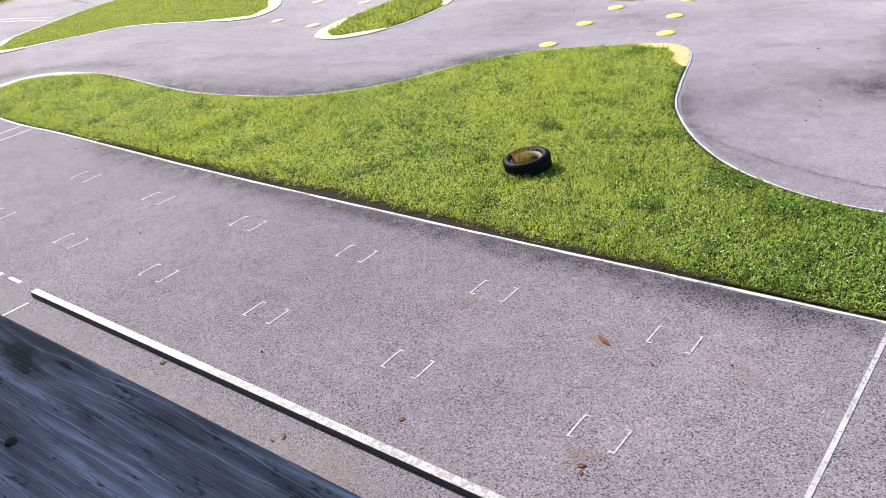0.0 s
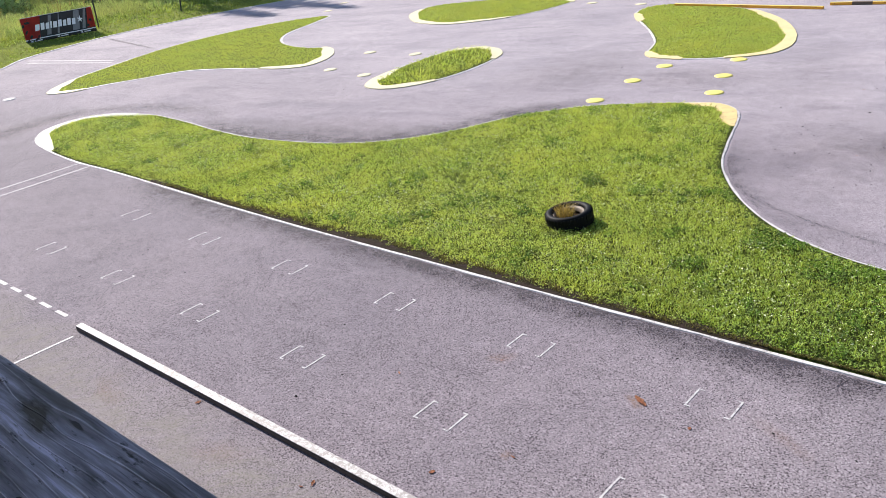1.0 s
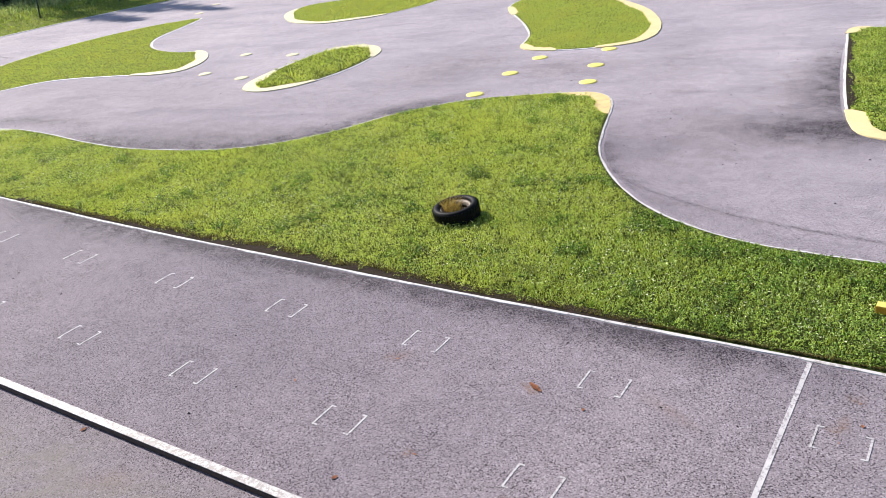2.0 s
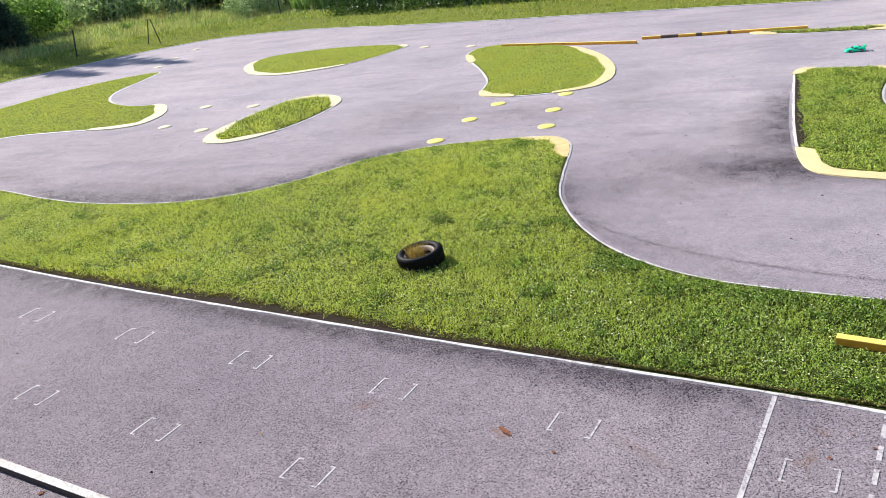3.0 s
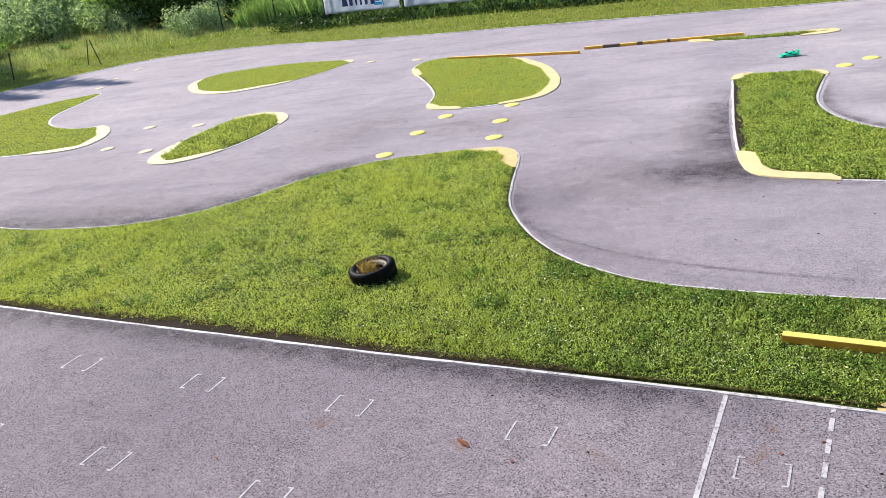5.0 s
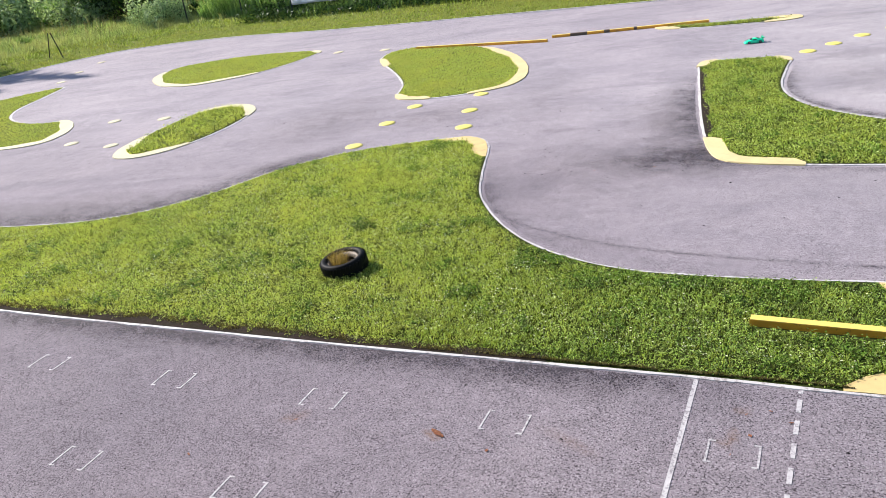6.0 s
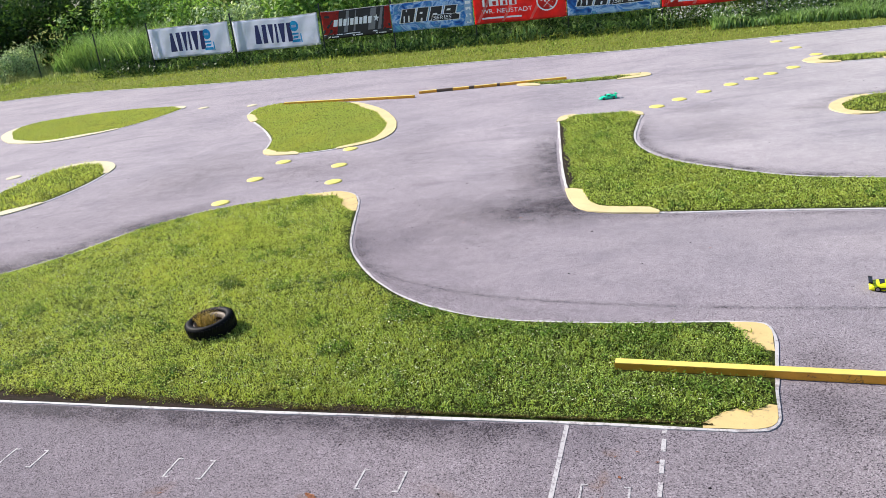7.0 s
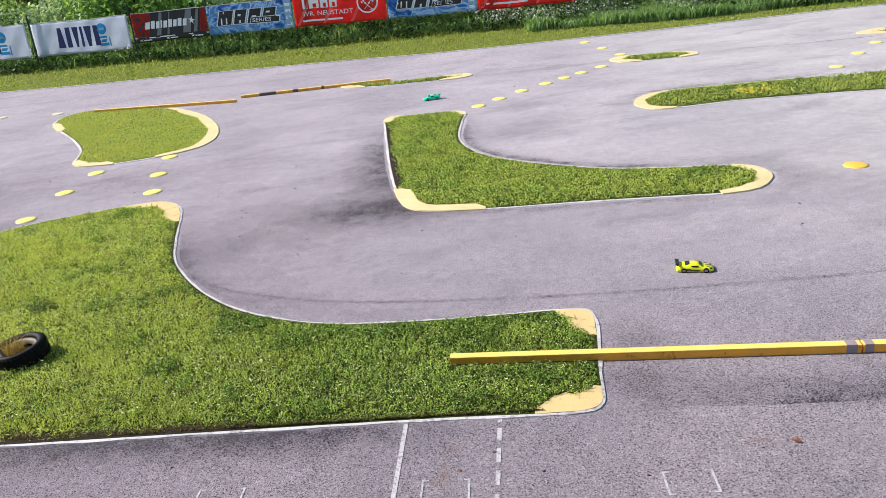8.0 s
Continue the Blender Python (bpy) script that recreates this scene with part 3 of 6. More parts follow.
# ---- the ground and the track ----
FAR_EDGE = smooth_line([(-26.3, -14), (-26.5, -2), (-27.5, 4.2), (-29.0, 5.9), (-29.9, 8.2), (-30.4, 10.8), (-30.3, 13.6), (-29.9, 16.4), (-29.1, 19.2),
                        (-27.3, 22.6), (-24.4, 23.85), (-21.0, 24.15), (-17.5, 23.75), (-13, 23.6), (-8, 23.75), (-3, 23.75), (1, 23.6),
                        (5.2, 23.95), (10.3, 24.6), (13.6, 25.2), (17, 25.6), (30, 26), (44, 25)], 0.5, False)
ROAD_PLAN = np.vstack([FAR_EDGE, [(44, -14)]])


def bank(pts):
    """Height of the land: level under the track, a low bank outside it."""
    pts = np.asarray(pts, float)
    d = gap_to(pts, ROAD_PLAN)
    d[inside(pts, ROAD_PLAN)] = 0
    k = np.clip((d - 0.1) / 4.2, 0, 1)
    return -0.03 + 0.30 * k * k * (3 - 2 * k) + 0.05 * (soft_noise(pts, 0.6, 3) - 0.5) * k


def build_ground():
    inner_x, inner_y = np.arange(-52, 48.1, 1.0), np.arange(-16, 60.1, 1.0)
    reach = np.array([60, 75, 100, 150, 250, 450, 900, 1800.0])
    xs = np.concatenate([-reach[::-1], inner_x, reach])
    ys = np.concatenate([-reach[::-1], inner_y, reach + 10])
    gx, gy = np.meshgrid(xs, ys)
    flat = np.stack([gx.ravel(), gy.ravel()], 1)
    z = bank(flat)
    v = np.column_stack([flat, z])
    nx = len(xs)
    f = [(r * nx + c, r * nx + c + 1, (r + 1) * nx + c + 1, (r + 1) * nx + c) for r in range(len(ys) - 1) for c in range(nx - 1)]
    ob = link_mesh("ground", v.tolist(), f, FIELD, smooth=True)
    tagged(ob, "grassy earth of the field round the track", "ground", kind="structure")


def build_road():
    bm = bmesh.new()
    vs = [bm.verts.new((x, y, 0.0)) for x, y in ROAD_PLAN]
    bm.faces.new(vs).normal_update()
    bmesh.ops.triangulate(bm, faces=bm.faces[:])
    for f in bm.faces:
        f.normal_update()
        if f.normal.z < 0:
            f.normal_flip()
    me = bpy.data.meshes.new("road")
    bm.to_mesh(me)
    bm.free()
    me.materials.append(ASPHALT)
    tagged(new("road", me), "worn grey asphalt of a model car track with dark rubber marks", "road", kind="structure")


def ribbon(name, line, w_out, w_in, z, mat, parent, closed=True, label="", high=None):
    """A low kerb along a line: two slopes and a flat top, w_in wide towards the left of its way."""
    n = len(line)
    nor = inward(line, closed)
    w_in = np.broadcast_to(w_in, n)
    wob = 0.006 * np.sin(np.arange(n) * 1.7) + 0.005 * np.sin(np.arange(n) * 0.61)
    zz = np.broadcast_to(z, n)
    rows = []
    for off, up in ((-w_out - 0.004 + wob, 0.0 * zz - 0.01), (-w_out + 0.003 + wob, zz), (w_in, zz + 0.004), (w_in + 0.01, 0.0 * zz - 0.01)):
        p = line + nor * np.asarray(off)[:, None]
        rows.append(np.column_stack([p, up]))
    v = np.stack(rows, 1).reshape(-1, 3)
    f = []
    for i in range(n if closed else n - 1):
        j = (i + 1) % n
        for k in range(3):
            f.append((i * 4 + k, j * 4 + k, j * 4 + k + 1, i * 4 + k + 1))
    if not closed:
        f += [(0, 1, 2, 3), ((n - 1) * 4 + 3, (n - 1) * 4 + 2, (n - 1) * 4 + 1, (n - 1) * 4)]
    return link_mesh(name, v.tolist(), f, mat, parent, label)


def nearest(line, p):
    return int(np.argmin(np.hypot(line[:, 0] - p[0], line[:, 1] - p[1])))


def island(plan, label, density, height, width, pads=(), bare=None, kerb=0.045, mat=None, leaf=0.016, pad=None, earth=(), rank_at=()):
    """A grass island: turf, white kerb, yellow concrete pads along stretches of it, and its blades."""
    line = smooth_line(plan)
    area = 0.5 * np.sum(line[:, 0] * np.roll(line[:, 1], -1) - np.roll(line[:, 0], -1) * line[:, 1])
    if area < 0:
        line = line[::-1].copy()
        area = -area
    nor = inward(line)
    turf_edge = line + nor * (kerb * 0.8)
    bm = bmesh.new()
    vs = [bm.verts.new((x, y, 0.012)) for x, y in turf_edge]
    bm.faces.new(vs).normal_update()
    bmesh.ops.triangulate(bm, faces=bm.faces[:])
    for f in bm.faces:
        f.normal_update()
        if f.normal.z < 0:
            f.normal_flip()
    me = bpy.data.meshes.new("grass_island")
    bm.to_mesh(me)
    bm.free()
    me.materials.append(MOWN_TURF if mat is MOWN else TURF)
    ob = tagged(new("grass_island", me), label, "lawn", "islands of the track", kind="structure")
    ribbon("kerb", line, 0.004, kerb, 0.010, WHITE, ob, label="white painted kerb")
    n = len(line)
    solid = []
    for start, end, wide, *square in pads:
        i, j = nearest(line, start), nearest(line, end)
        idx = np.arange(i, j + 1 if j >= i else j + 1 + n) % n
        if len(idx) > n * 0.6:
            idx = np.arange(j, i + 1 if i >= j else i + 1 + n) % n
        s = np.linspace(0, 1, len(idx))
        w = kerb + 0.02 + (wide - kerb) * np.clip(np.minimum(s, 1 - s) * (square[0] if square else 7), 0.0, 1) ** 0.6 + (0.008 if square else 0.03) * np.sin(s * 23 + wide * 9)
        inset = 0.03 if pad is TAN else 0.002
        seg = line[idx] + nor[idx] * inset
        w = w + 0.03 - inset
        ribbon("kerb_pad", seg, 0.0 if pad is TAN else 0.022, w, 0.0155 if pad is TAN else 0.021, pad or YELLOW, ob, False, "pale painted concrete pad")
        solid.append(np.vstack([seg, (seg + nor[idx] * (w - 0.01)[:, None])[::-1]]))
    lo, hi = line.min(0), line.max(0)
    pts = RNG.uniform(lo, hi, (int(density * (hi - lo).prod()), 2))
    pts = pts[inside(pts, line)]
    gap = gap_to(pts, line)
    keep = gap > kerb + 0.02 + 0.07 * soft_noise(pts, 5.0, 5) * RNG.uniform(0, 1, len(pts))
    for poly in solid:
        keep &= ~inside(pts, poly)
    if bare is not None:
        keep &= ~bare(pts)
    for start, end, wide in earth:
        i, j = sorted((nearest(line, start), nearest(line, end)))
        seg, out = line[i:j + 1], nor[i:j + 1]
        s = np.linspace(0, 1, len(seg))
        w = wide * (0.6 + 0.4 * np.sin(s * 17) * np.sin(s * 7 + 1)) * np.clip(np.minimum(s, 1 - s) * 9, 0.2, 1)
        ribbon("bare_earth", seg + out * (kerb + 0.003), 0.0, w, 0.018, SOIL, ob, False, "brown bare earth along the kerb")
        strip = np.vstack([seg, (seg + out * (w + 0.03)[:, None])[::-1]])
        keep &= ~(inside(pts, strip) & (RNG.uniform(size=len(pts)) < 0.86))
    # the sward is tufted, with gaps a hand wide
    tuft = np.clip((soft_noise(pts, 42.0, 19) + 0.5 * soft_noise(pts, 17.0, 20) - 0.52) * 4, 0, 1)
    if mat is not MOWN:
        keep &= RNG.uniform(size=len(pts)) < 0.45 + 0.55 * tuft
    pts, tuft = pts[keep], tuft[keep]
    lush = soft_noise(pts, 1.1, 11)
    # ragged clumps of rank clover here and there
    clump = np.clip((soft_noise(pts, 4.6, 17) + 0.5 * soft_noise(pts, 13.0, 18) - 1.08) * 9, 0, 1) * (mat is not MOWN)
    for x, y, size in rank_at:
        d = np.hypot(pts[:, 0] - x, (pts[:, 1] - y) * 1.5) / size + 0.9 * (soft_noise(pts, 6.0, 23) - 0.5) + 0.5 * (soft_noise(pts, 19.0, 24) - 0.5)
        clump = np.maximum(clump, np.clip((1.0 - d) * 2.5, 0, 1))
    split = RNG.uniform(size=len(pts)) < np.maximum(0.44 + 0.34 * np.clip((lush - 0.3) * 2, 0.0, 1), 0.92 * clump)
    if mat is MOWN:
        split &= RNG.uniform(size=len(pts)) < 0.14
    hgt = height * (0.15 + 0.30 * soft_noise(pts, 1.7, 12) + 0.55 * soft_noise(pts, 9.0, 13) + 1.7 * soft_noise(pts, 34.0, 14) ** 2 + 0.55 * clump)
    if mat is not MOWN:
        hgt *= (0.45 + 0.95 * tuft) * np.clip(gap[keep] / 0.28, 0.3, 1)
    hgt = np.minimum(hgt, height * (1.7 + 0.3 * tuft))
    blades("grass", pts[~split], 0.01, hgt[~split] * 0.85, width, mat or LAWN, ob, 0.9, True, "short sunlit grass")
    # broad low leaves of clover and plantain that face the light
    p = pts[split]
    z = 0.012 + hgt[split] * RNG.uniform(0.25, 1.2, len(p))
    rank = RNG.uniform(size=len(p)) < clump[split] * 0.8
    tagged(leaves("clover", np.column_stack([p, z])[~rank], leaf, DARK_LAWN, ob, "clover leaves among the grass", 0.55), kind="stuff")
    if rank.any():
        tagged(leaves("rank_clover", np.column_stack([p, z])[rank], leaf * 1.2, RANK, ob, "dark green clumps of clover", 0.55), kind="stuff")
    return ob


build_ground()
build_road()
edge = ribbon("edge_kerb", FAR_EDGE, 0.03, 0.03, 0.02, WHITE, None, False)
tagged(edge, "worn whitish kerb along the outer edge of the track", "kerb", kind="structure")

SOUTH_X = (-13.2, -11.8, -10, -8, -6, -4, -2, 0, 2, 3.25)
SOUTH_Y = (0.08, 0.08, 0.03, -0.04, -0.075, -0.075, -0.078, -0.055, -0.04, -0.045)


def kerb_y(x):
    """The straight's kerb sags a little towards the track."""
    return np.interp(x, SOUTH_X, SOUTH_Y)


MAIN = [*zip(SOUTH_X[::-1], SOUTH_Y[::-1]), (-14.8, 0.24), (-16.0, 0.52), (-16.75, 1.15), (-16.9, 2.0), (-16.4, 2.63),
        (-15.3, 2.93), (-13.9, 2.9), (-12.3, 2.70), (-11.0, 2.64), (-9.85, 2.79), (-8.8, 3.08), (-8.0, 3.58), (-7.3, 4.45), (-6.8, 5.55), (-6.25, 6.3),
        (-5.6, 6.86), (-4.7, 7.28), (-4.05, 7.53), (-3.55, 7.63), (-3.18, 7.4), (-2.92, 6.95), (-2.46, 5.4), (-2.15, 4.53), (-1.62, 3.66),
        (-1.1, 3.05), (-0.6, 2.62), (0.0, 2.3), (0.6, 2.11), (1.4, 2.04), (2.4, 2.05), (3.3, 2.08), (3.52, 2.04), (3.59, 1.88), (3.5, 0.64), (3.47, 0.18), (3.41, 0.02)]


def worn_depth(x):
    return 0.006 + 0.04 * (x < 0.2) + 0.23 * np.exp(-((x + 4.6) / 3.0) ** 2) * (0.65 + 0.35 * np.sin(x * 2.3) * np.sin(x * 5.1 + 1))


def worn_edge(p):
    """Bare earth along the straight, where the turf has been driven away, and turf pressed flat before the bar."""
    bar_y = 1.01 - 0.0603 * (p[:, 0] - 2.01)
    pressed = (p[:, 0] > 2.0) & (p[:, 1] < bar_y + 0.075) & (p[:, 1] > bar_y - 0.135)
    return pressed | (p[:, 1] - kerb_y(p[:, 0]) < worn_depth(p[:, 0]) + 0.20 * (soft_noise(p, 9.0, 21) - 0.5) + 0.16 * (soft_noise(p, 30.0, 22) - 0.5) + 0.10 * (RNG.uniform(size=len(p)) ** 3 - 0.5))


def bare_strip(parent):
    xs = np.linspace(-10.5, 0.25, 110)
    v, f = [], []
    for i, x in enumerate(xs):
        d = float(worn_depth(np.array(x))) + 0.12
        for k, (yy, z) in enumerate(((0.03, 0.017), (d * 0.5, 0.026 + 0.006 * math.sin(x * 9)), (d, 0.014))):
            v.append((x, yy + float(kerb_y(x)), z))
        if i:
            f += [(3 * i - 3 + k, 3 * i + k, 3 * i + k + 1, 3 * i - 2 + k) for k in range(2)]
    link_mesh("bare_earth", v, [q[::-1] for q in f], SOIL, parent, "dark bare earth along the kerb", True)


main_island = island(MAIN, "long grass island with clover, white kerb and worn edge", 7600, 0.040, 0.0088,
       [((-4.25, 7.47), (-2.75, 6.4), 0.27), ((3.1, 2.07), (3.54, 1.45), 0.26), ((2.9, 0.0), (3.48, 0.5), 0.28),
        ((-14.7, 0.22), (-15.2, 2.93), 0.26)], worn_edge, 0.031, leaf=0.0110, pad=TAN,
       rank_at=[(-1.75, 3.35, 0.4), (-0.5, 2.2, 0.5), (0.4, 1.8, 0.6), (1.3, 1.75, 0.45), (2.3, 1.8, 0.6), (-2.95, 4.9, 0.3), (2.9, 0.75, 0.4), (-3.9, 6.9, 0.35), (-1.2, 1.2, 0.3), (-3.4, 3.1, 0.3)])
[o for o in main_island.children if o.name.startswith("kerb_pad")][-1].data.materials[0] = WHITE
bare_strip(main_island)
fringe = np.column_stack([RNG.uniform(-10, 2.9, 6800), np.zeros(6800)])
fringe[:, 1] = np.maximum(0.065, worn_depth(fringe[:, 0]) * RNG.uniform(0.45, 1.15, 6800) ** 0.7 + np.abs(RNG.normal(0, 0.04, 6800)))
fringe[:, 1] += kerb_y(fringe[:, 0])
blades("dry_fringe", fringe, 0.014, 0.022 + 0.03 * soft_noise(fringe, 8.0, 15), 0.008, FRINGE, main_island, 0.7, True, "dry brown grass at the worn edge")
island([(-9.64, 15.6), (-8.9, 14.65), (-8.05, 13.5), (-7.38, 12.4), (-7.1, 11.6), (-6.95, 11.15), (-6.65, 10.86), (-5.87, 10.82), (-4.86, 11.2), (-4.24, 11.75),
        (-4.1, 12.5), (-4.28, 13.4), (-4.9, 14.83), (-5.94, 16.3), (-7.16, 17.3), (-9.6, 17.9), (-10.15, 17.4), (-10.1, 16.5)],
       "rounded grass island with broad yellow kerb pads", 1900, 0.032, 0.018,
       [((-7.05, 11.4), (-5.9, 10.82), 0.20), ((-5.0, 11.15), (-6.9, 17.1), 0.22), ((-9.95, 16.2), (-9.3, 15.1), 0.17)], mat=MOWN)
island([(-0.04, 12.93), (0.06, 13.26), (0.87, 13.32), (1.68, 13.31), (1.88, 13.1), (1.86, 12.1), (1.83, 10.8), (1.98, 9.9), (2.38, 9.07), (3.0, 8.44), (3.79, 7.9),
        (4.53, 7.5), (5.6, 7.26), (6.5, 7.13), (6.84, 6.9), (6.92, 6.5), (6.82, 6.15), (6.55, 5.82), (6.1, 5.68), (5.3, 5.7), (4.0, 5.76), (2.55, 5.78), (1.75, 5.86),
        (1.29, 5.99), (1.05, 6.3), (0.86, 6.92), (0.58, 8.38), (0.29, 10.36), (0.07, 11.96)],
       "boot-shaped grass island with yellow pads at its corners", 4300, 0.038, 0.0105,
       [((0.84, 7.15), (2.39, 5.8), 0.22, 30), ((5.9, 5.68), (6.6, 7.1), 0.165), ((-0.02, 12.7), (0.4, 13.3), 0.22), ((1.5, 13.32), (1.87, 12.8), 0.14)], earth=[((0.83, 7.1), (0.02, 12.4), 0.17)], kerb=0.040)
island([(5.79, 12.35), (6.1, 13.2), (6.73, 13.6), (8.35, 13.71), (11.0, 13.75), (15.0, 13.6), (15.6, 12.5), (14.5, 11.55), (11.0, 11.75), (9.05, 11.88), (7.85, 11.88), (6.59, 11.7), (6.1, 11.74)],
       "long narrow grass island with small yellow flowers", 1600, 0.05, 0.015, [((6.6, 11.72), (6.7, 13.58), 0.19)])
island([(6.1, 18.75), (6.44, 19.2), (7.2, 19.25), (8.2, 19.2), (8.65, 18.85), (8.6, 18.43), (8.2, 18.22), (7.15, 18.1), (6.35, 18.2)],
       "small low grass strip with yellow ends", 1400, 0.045, 0.018, [((7.0, 18.12), (6.8, 19.22), 0.32), ((8.1, 19.2), (8.1, 18.2), 0.2)])
island([(-1.95, 18.25), (-0.5, 18.4), (0.24, 18.45), (1.36, 18.6), (1.84, 18.62), (1.95, 18.2), (1.65, 17.95), (0.3, 17.78), (-0.85, 17.75), (-1.8, 17.98)],
       "thin grass strip behind the second yellow barrier", 1400, 0.055, 0.018, [((-1.2, 17.85), (-1.6, 18.25), 0.25), ((1.1, 18.57), (1.0, 17.86), 0.25)])
island([(-18.35, 15.2), (-18.9, 16.1), (-19.0, 17.4), (-18.0, 18.3), (-16.5, 18.8), (-14.73, 18.88), (-13.62, 18.6), (-13.5, 17.66), (-13.65, 16.5), (-14.13, 15.25),
        (-14.9, 14.4), (-15.7, 13.97), (-17.0, 14.15)],
       "oval grass island with a pale kerb band", 1100, 0.03, 0.026, [((-18.9, 16.6), (-14.05, 15.4), 0.25), ((-14.1, 18.75), (-13.5, 18.2), 0.2)], mat=MOWN, pad=CREAM)
island([(-11.85, 6.67), (-12.14, 7.12), (-12.35, 7.92), (-12.48, 8.98), (-12.5, 10.1), (-12.3, 10.85), (-11.77, 11.12), (-11.1, 10.92), (-10.67, 10.47), (-10.45, 9.89),
        (-10.3, 8.74), (-10.37, 7.78), (-10.61, 7.07), (-11.02, 6.6), (-11.54, 6.5)],
       "small leaf-shaped grass island with pale pads at both ends", 1700, 0.06, 0.016, [((-12.45, 8.2), (-10.45, 7.5), 0.25), ((-12.45, 10.4), (-10.5, 9.95), 0.22)], pad=CREAM)
island([(-21.01, 3.16), (-21.5, 3.46), (-22.4, 4.61), (-23.2, 6.35), (-24.0, 8.5), (-24.25, 10.5), (-24.03, 12.8), (-23.2, 14.5), (-22.5, 15.1), (-21.8, 13.8), (-20.97, 11.8),
        (-20.04, 10.75), (-19.03, 10.2), (-17.8, 9.97), (-17.1, 10.15), (-16.45, 9.8), (-15.65, 8.85), (-15.5, 7.95), (-16.0, 7.5), (-17.2, 7.2), (-19.15, 6.4), (-19.75, 5.3), (-20.25, 4.3), (-20.45, 3.5)],
       "broad grass island with a long pointed end", 850, 0.026, 0.028, [((-17.3, 10.1), (-16.9, 7.27), 0.28), ((-20.35, 3.9), (-22.3, 4.5), 0.24)], kerb=0.07, mat=MOWN, pad=CREAM)
island([(13.6, 19.6), (14.4, 20.2), (17, 20.4), (19, 20.0), (18.6, 19.2), (16, 19.0), (14.2, 19.1)],
       "grass island at the far side with a yellow end", 500, 0.07, 0.028, [((14.6, 19.05), (14.6, 20.22), 0.4)])


def stain_material():
    m, nt, b = material("rubber_stain", 0.8)
    b.inputs["Base Color"].default_value = (0.034, 0.027, 0.038, 1)
    at = world_place(nt)
    across = nt.nodes.new("ShaderNodeAttribute")
    across.attribute_name = "across"
    rough_edge = ramp(nt, grain(nt, at, 3.0, 8.0, 0.75), (0.28, 0.1), (0.68, 1.0))
    k = math_node(nt, "MULTIPLY", across.outputs["Fac"], rough_edge)
    each = nt.nodes.new("ShaderNodeSeparateColor")
    nt.links.new(cells(nt, at, 96.0, "F1", "Color"), each.inputs[0])
    loose = math_node(nt, "ADD", math_node(nt, "MULTIPLY", each.outputs[0], 0.5), math_node(nt, "MULTIPLY", grain(nt, at, 60.0, 3.0, 0.62), 0.5))
    speck = math_node(nt, "MULTIPLY", math_node(nt, "SUBTRACT", math_node(nt, "ADD", math_node(nt, "MULTIPLY", k, 0.26), 0.30), loose), 9.0)
    speck = math_node(nt, "MINIMUM", math_node(nt, "MAXIMUM", speck, 0.0), 1.0)
    k = math_node(nt, "ADD", math_node(nt, "MULTIPLY", k, 0.22), math_node(nt, "MULTIPLY", math_node(nt, "MULTIPLY", speck, math_node(nt, "MINIMUM", k, 1.0)), 0.62))
    nt.links.new(math_node(nt, "MINIMUM", k, 0.9), b.inputs["Alpha"])
    return m


STAIN = stain_material()


def stain(points, width, strength, label, both=False):
    """Rubber and dirt along a line on the asphalt, fading outwards to the left of its way."""
    line = smooth_line(points, 0.2, False)
    nor = inward(line, False)
    n = len(line)
    ends = np.clip(np.minimum(np.arange(n), n - 1 - np.arange(n)) / 8, 0, 1)
    offs = (-1.0, -0.5, 0.0, 0.5, 1.0) if both else (0.0, 0.25, 0.6, 1.0)
    vals = (0.0, 0.6, 1.0, 0.6, 0.0) if both else (1.0, 0.75, 0.3, 0.0)
    v, fac = [], []
    for o, f in zip(offs, vals):
        p = line + nor * (o * width)
        v.append(np.column_stack([p, np.full(n, 0.003)]))
        fac.append(f * ends * strength)
    v = np.vstack(v)
    faces = [(r * n + i, r * n + i + 1, (r + 1) * n + i + 1, (r + 1) * n + i) for r in range(len(offs) - 1) for i in range(n - 1)]
    ob = link_mesh("rubber_stain", v.tolist(), faces, STAIN)
    at = ob.data.attributes.new("across", "FLOAT", "POINT")
    at.data.foreach_set("value", np.concatenate(fac))
    return tagged(ob, label, "stain", "rubber stains on the asphalt", kind="structure")


NORTH_SIDE = [(-13.9, 2.92), (-12.3, 2.73), (-11.0, 2.68), (-9.85, 2.83), (-8.8, 3.12), (-8.0, 3.62), (-7.3, 4.5), (-6.8, 5.6), (-6.25, 6.35), (-5.4, 7.0)]
stain(NORTH_SIDE, 1.0, 1.6, "dark rubber along the far side of the long island")
stain([(1.2, 5.95), (0.98, 6.35), (0.8, 6.95), (0.52, 8.4), (0.24, 10.3), (0.05, 12.0)], 0.9, 1.5, "dark rubber along the boot-shaped island")
stain([(x, float(kerb_y(x)) - 0.015) for x in (2.2, 0.5, -3, -5.5, -8, -11)], 0.55, 1.75, "dark dirt along the straight's kerb")
stain([(-2.75, 6.5), (-2.4, 5.4), (-2.1, 4.55), (-1.58, 3.7), (-1.05, 3.1), (-0.55, 2.68), (0.1, 2.35)], 0.4, 1.0, "dark dirt in the bend")
stain([(1.97, 12.8), (1.95, 12.0), (1.9, 10.8), (2.05, 9.9), (2.45, 9.1), (3.05, 8.5), (4.55, 7.56), (5.6, 7.33), (6.6, 7.18)], 0.4, 1.4, "dark dirt in the inner bend")
stain([(-3.2, 7.0), (-2.3, 4.6), (-1.3, 3.5), (0.2, 2.8), (2.2, 2.5), (5, 2.45), (8, 2.6)], 0.07, 0.95, "faint tyre line through the bend", True)
